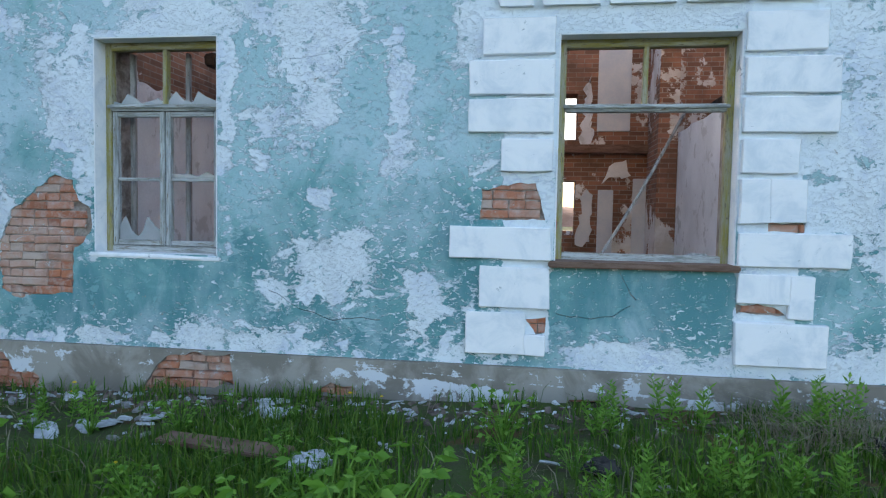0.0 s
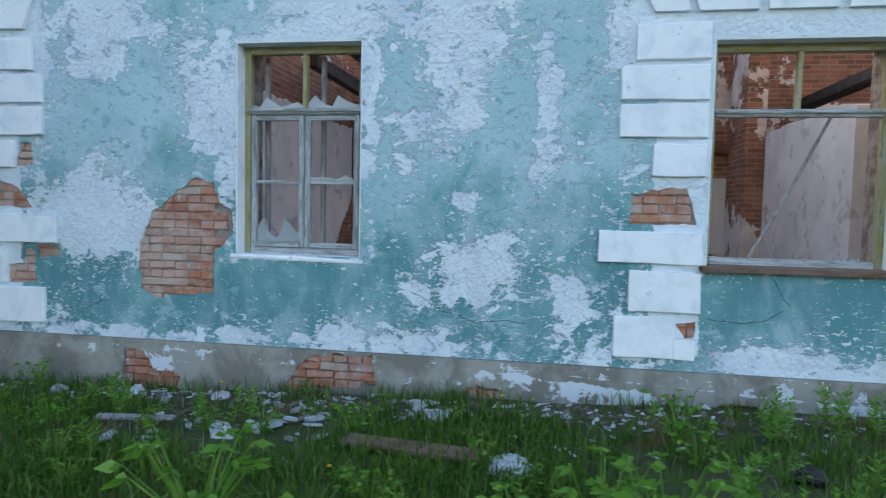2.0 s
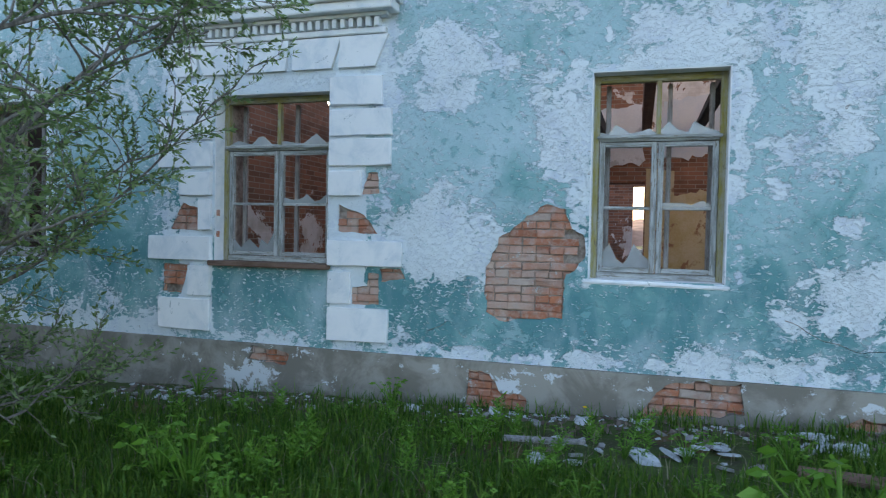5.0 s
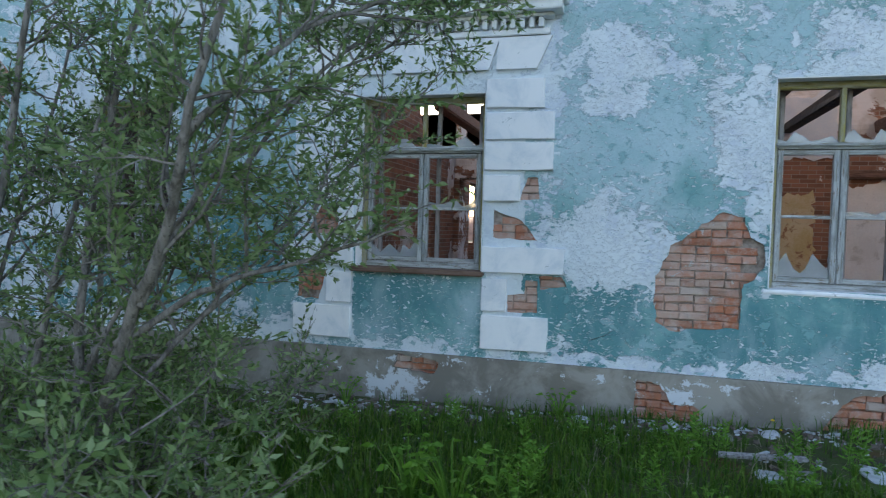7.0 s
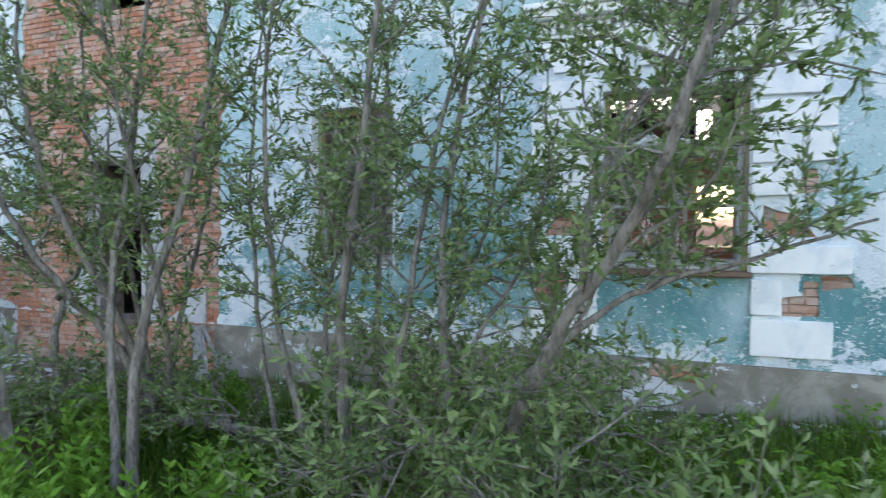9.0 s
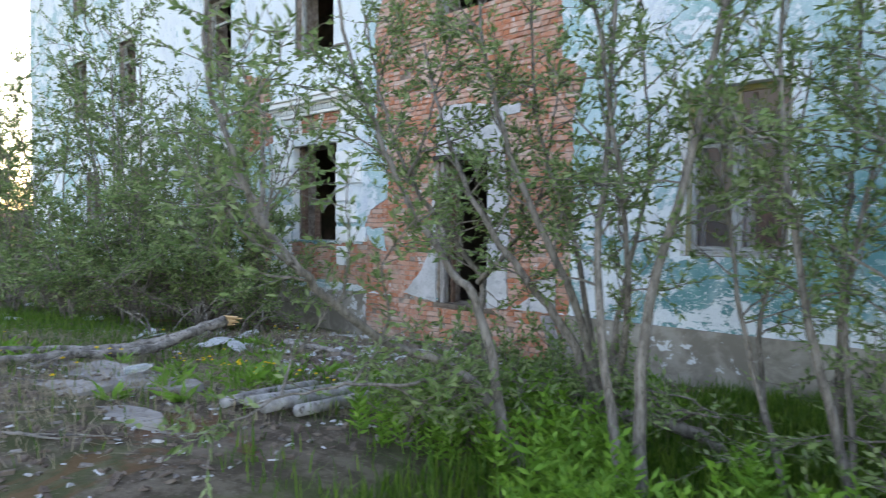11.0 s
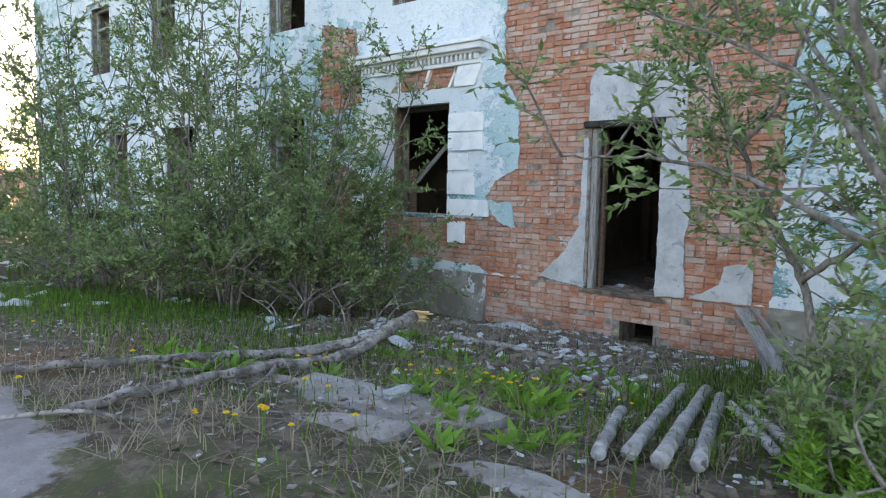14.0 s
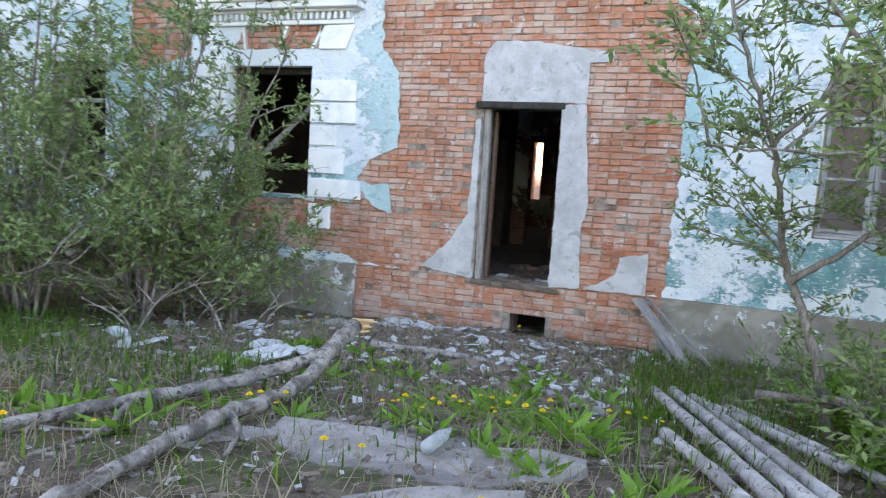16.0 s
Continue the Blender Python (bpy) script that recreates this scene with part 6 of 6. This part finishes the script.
# ---- grass ----
def grass(name, spots, mat, label, hmin, hmax, seed, lean=0.35, width=0.005):
    rs = np.random.RandomState(seed)
    n = len(spots)
    P = np.array([(x, y, ground_z(x, y) - 0.01) for x, y in spots])
    a, h, ln = rs.uniform(0, 6.283, n), rs.uniform(hmin, hmax, n) * rs.uniform(0.6, 1.0, n), np.abs(rs.normal(0, lean, n))
    D = np.stack([np.cos(a), np.sin(a), np.zeros(n)], 1)
    S = np.stack([-np.sin(a + rs.normal(0, 0.6, n)), np.cos(a), np.zeros(n)], 1) * (width * rs.uniform(0.6, 1.4, n))[:, None]
    U = np.array([0, 0, 1.0])
    mid = P + U * (h * 0.6)[:, None] + D * (h * ln * 0.35)[:, None]
    tip = P + U * (h * (1 - 0.25 * np.minimum(1.2, ln)))[:, None] + D * (h * ln * 1.1)[:, None]
    V = np.stack([P - S, P + S, mid + S * 0.75, mid - S * 0.75, tip], 1).reshape(-1, 3)
    b = np.arange(n) * 5
    faces = np.concatenate([np.stack([b, b + 1, b + 2, b + 3], 1)], 0).tolist() + np.stack([b + 3, b + 2, b + 4], 1).tolist()
    ob = mesh_object(name, V.tolist(), faces, mat)
    return tagged(ob, label, "grass", kind="stuff")


def lawn(x, y):
    k = 0.75 + 0.8 * noise.noise((x * 0.9, y * 0.9, 0.5)) + 0.4 * noise.noise((x * 3, y * 3, 4.5))
    for cx, cy, sx, sy, n in SPOTS:
        k -= 0.7 * math.exp(-((x - cx) / sx) ** 2 - ((y - cy) / sy) ** 2)
    if x > -9 and y > -0.55:
        k -= 0.45 + 0.5 * noise.noise((x * 1.7, 3.3, 0.0))
    if x < -10.5:
        green = math.exp(-((x + 18.5) / 2.6) ** 2 - ((y + 4.3) / 1.3) ** 2) * 1.2 + 0.5 * math.exp(-((x + 12.2) / 1.0) ** 2 - ((y + 2.2) / 1.4) ** 2) + 0.75 * math.exp(-((x + 15.3) / 0.9) ** 2 - ((y + 3.6) / 0.9) ** 2)
        k = k * 0.13 + green
        if x < -13 and y < -6.1:
            k -= 0.6
    return k


grass("grass", spread(110000, -9.5, 4.2, -4.2, -0.06, lawn, 1), M_GRASS, "lush green grass along the foot of the wall", 0.06, 0.24, 1, 0.5)
grass("grass", spread(30000, -12.6, -9.0, -5.6, -0.1, lawn, 2), M_GRASS, "shaded green grass under the willows", 0.08, 0.26, 2)
grass("grass", spread(42000, -24.0, -11.5, -7.2, -0.2, lawn, 3), M_GRASS, "patchy green grass on bare soil", 0.05, 0.22, 3)
grass("grass", spread(16000, -9.5, 5.0, -8.0, -4.2, lawn, 5), M_GRASS, "short green grass underfoot", 0.05, 0.16, 5, width=0.006)
grass("dry_grass", spread(16000, -17.0, -11.5, -6.8, -0.8, lambda x, y: 0.5 + noise.noise((x, y, 9)), 6), M_STRAW, "flattened dry straw on the soil", 0.08, 0.22, 6, 1.6, 0.003)
grass("dry_grass", spread(5000, -8.0, 4.0, -3.5, -0.2, lambda x, y: 0.35 + 0.8 * noise.noise((x * 1.5, y * 1.5, 9)), 7), M_STRAW, "dry straw among the green grass", 0.08, 0.24, 7, 1.1, 0.003)
grass("dry_grass", spread(3500, 1.9, 3.6, -1.1, -0.3, lambda x, y: math.exp(-((x - 2.7) / 0.6) ** 2 - ((y + 0.7) / 0.3) ** 2), 8), M_STRAW, "heap of dry straw by the wall", 0.15, 0.35, 8, 1.8, 0.003)

# ---- the distance ----
verts, faces = [], []
N = 90
for k in range(N + 1):
    a = radians(60 + 150 * k / N)
    for r, h in ((95, -0.5), (100, 2.0), (108, 3.2), (125, 3.6), (160, -2)):
        x, y = math.cos(a) * r - 10, math.sin(a) * r
        verts.append((x, y, h * (1 + 0.5 * noise.noise((k * 0.4, r * 0.1, 0)) + 0.3 * noise.noise((k * 1.7, r * 0.2, 2))) if h > 0 else h))
for k in range(N):
    for j in range(4):
        b = k * 5 + j
        faces.append((b, b + 5, b + 6, b + 1))
tagged(mesh_object("backdrop", verts, faces, M_FIELD, smooth=True), "low reddish brown scrub on the skyline", "backdrop", kind="structure")
grass("grass", spread(14000, -70.0, -23.0, -26.0, -1.0, lambda x, y: 0.1 + 1.5 * noise.noise((x * 0.16, y * 0.25, 1)), 9), M_GRASS, "distant weeds past the building", 0.10, 0.38, 9, 0.7, 0.02)
grass("far_scrub", spread(7000, -118.0, -62.0, -75.0, 30.0, lambda x, y: 0.5 + noise.noise((x * 0.06, y * 0.06, 4)), 10), M_SCRUB, "reddish leafless scrub on the far field", 0.8, 2.8, 10, 0.7, 0.16)
grass("far_weeds", spread(9000, -62.0, -30.0, -34.0, 12.0, lambda x, y: 0.25 + 1.2 * noise.noise((x * 0.1, y * 0.12, 6)) if y < -0.5 or x < -36 else 0.0, 11), M_WEED, "yellow-green weeds beyond the building", 0.25, 0.8, 11, 0.7, 0.05)
crumbs("far_rubble", 900, (-38.0, -19.0, -9.5, -3.0), M_SLATE, 0.10, "scattered pale rubble past the bushes", 75, lambda x, y: max(0.0, 0.15 + 1.3 * noise.noise((x * 0.35, y * 0.5, 8))))

# ---- litter ----
def bottle(x, y, rz):
    prof = [(0.0, 0.0), (0.033, 0.0), (0.036, 0.01), (0.036, 0.13), (0.033, 0.16), (0.014, 0.20), (0.013, 0.225), (0.0, 0.226)]
    verts, faces = [], []
    for r, z in prof:
        for k in range(14):
            a = 6.2832 * k / 14
            verts.append((r * math.cos(a), r * math.sin(a), z))
    for i in range(len(prof) - 1):
        for k in range(14):
            p, q = i * 14 + k, i * 14 + (k + 1) % 14
            faces.append((p, q, q + 14, p + 14))
    m = Mat("cloudy_plastic", 0.25, 0.5)
    m.b.inputs["Transmission Weight"].default_value = 0.7
    ob = mesh_object("plastic_bottle", verts, faces, m.done(m.mix(m.noise(20), (0.55, 0.62, 0.64), (0.7, 0.75, 0.76))), smooth=True)
    ob.matrix_world = pose(x, y, G(x, y) + 0.06, 82, 0, rz)
    tagged(ob, "crushed clear plastic bottle on the slab", "bottle")


bottle(-13.42, -5.15, 165)
for x, y, s, mt, nm, lb, ct in ((-0.8, -1.65, 0.13, M_SLATE, "crumpled_sheet", "pale crumpled sheet lying in the grass", "litter"), (0.9, -1.55, 0.10, M_CHAR, "charred_lump", "small charred lump in the grass", "litter"), (2.75, -1.0, 0.16, M_CHAR, "charred_lump", "charred lump in dry straw by the wall", "litter")):
    bm = bmesh.new()
    bmesh.ops.create_icosphere(bm, subdivisions=4, radius=s)
    for v in bm.verts:
        v.co *= 1 + 0.45 * noise.noise(v.co * 14 + Vector((x, y, 0))) + 0.2 * noise.noise(v.co * 31)
        v.co.z *= 0.5
    ob = part(nm, bm, mt)
    ob.location = (x, y, G(x, y) + s * 0.3)
    tagged(ob, lb, ct)


# ---- exposed bricks ----
BRICK_FACES = ((8, 9, 10, 11), (4, 5, 9, 8), (5, 6, 10, 9), (6, 7, 11, 10), (7, 4, 8, 11), (0, 1, 5, 4), (1, 2, 6, 5), (2, 3, 7, 6), (3, 0, 4, 7))


def brick_mesh(w, seed):
    """A worn brick: its front edges are rounded off unevenly."""
    rs = random.Random(seed)
    h, d = 0.070, 0.05
    v = []
    for y, s, j in ((0, 0.0, 0.0), (-d + 0.010, 0.0, 0.007), (-d, 0.010, 0.009)):
        for sx, sz in ((-1, -1), (1, -1), (1, 1), (-1, 1)):
            v.append((sx * (w / 2 - s) + rs.uniform(-j, j * 0.6), y + rs.uniform(-j, j), sz * (h / 2 - s) + rs.uniform(-j, j * 0.5)))
    me = bpy.data.meshes.new("brick")
    me.from_pydata(v, [], BRICK_FACES)
    me.materials.append(M_BRICK)
    return me, v


LONG, SHORT = [brick_mesh(0.254, s) for s in (1, 2, 3, 4, 8, 9, 10, 11)], [brick_mesh(0.124, s) for s in (5, 6, 7)]


def lay_bricks():
    rs = random.Random(21)
    zones = [(t, None) for t in TORN] + [(t, None) for t in PL_TORN] + [([(-16.45, -0.75), (-12.35, -0.75), (-12.35, 0.33), (-16.45, 0.33)], None)]
    done, spots = set(), []
    for poly, _ in zones:
        x0, x1 = min(p[0] for p in poly) - 0.12, max(p[0] for p in poly) + 0.12
        z0, z1 = min(p[1] for p in poly) - 0.04, max(p[1] for p in poly) + 0.04
        for r in range(int(math.floor(z0 / 0.077)), int(math.ceil(z1 / 0.077)) + 1):
            z = r * 0.077
            kind = r % 3 == 0
            w = 0.13 if kind else 0.26
            off = (0.065, 0.0, 0.13)[r % 3]
            for c in range(int(math.floor((x0 - off) / w)), int(math.ceil((x1 - off) / w)) + 1):
                x = c * w + off
                if (r, round(x, 3)) in done:
                    continue
                near = inside(poly, x, z) or any(inside(poly, x + dx, z + dz) for dx in (-0.12, 0.12) for dz in (-0.04, 0.04))
                if not near:
                    continue
                if poly in PL_TORN and z > 0.25:
                    continue
                hw = w / 2 - 0.005
                if any(a - hw + 0.02 < x < b + hw - 0.02 and c_ - 0.03 < z < d_ + 0.03 for a, b, c_, d_ in OPENINGS):
                    continue
                done.add((r, round(x, 3)))
                deep = -0.05 if poly in PL_TORN else 0.0
                spots.append((x, z, kind, 0.066 + deep * 0.6 + rs.uniform(-0.006, 0.008) + (0.03 if rs.random() < 0.03 else 0.0), rs.gauss(0, 1.2), min(abs(x + 14.2), 4) + max(0, z - 1.4) if x < -11 else 0))
    order = sorted(range(len(spots)), key=lambda i: spots[i][5])
    verts, faces = [], []
    for n, i in enumerate(order):
        x, z, kind, y, tilt, _ = spots[i]
        me, v = rs.choice(SHORT if kind else LONG)
        m = pose(x + rs.uniform(-0.004, 0.004), y, z, 0, tilt, 0)
        if n < 300:
            b = new("brick", me)
            b.parent = wall_front
            b.matrix_world = m
        else:
            s = len(verts)
            verts += [tuple(m @ Vector(p)) for p in v]
            faces += [tuple(s + q for q in f) for f in BRICK_FACES]
    tagged(mesh_object("brickwork", verts, faces, M_BRICKS, wall_front, "weathered red and grey bricks"), kind="stuff")


lay_bricks()
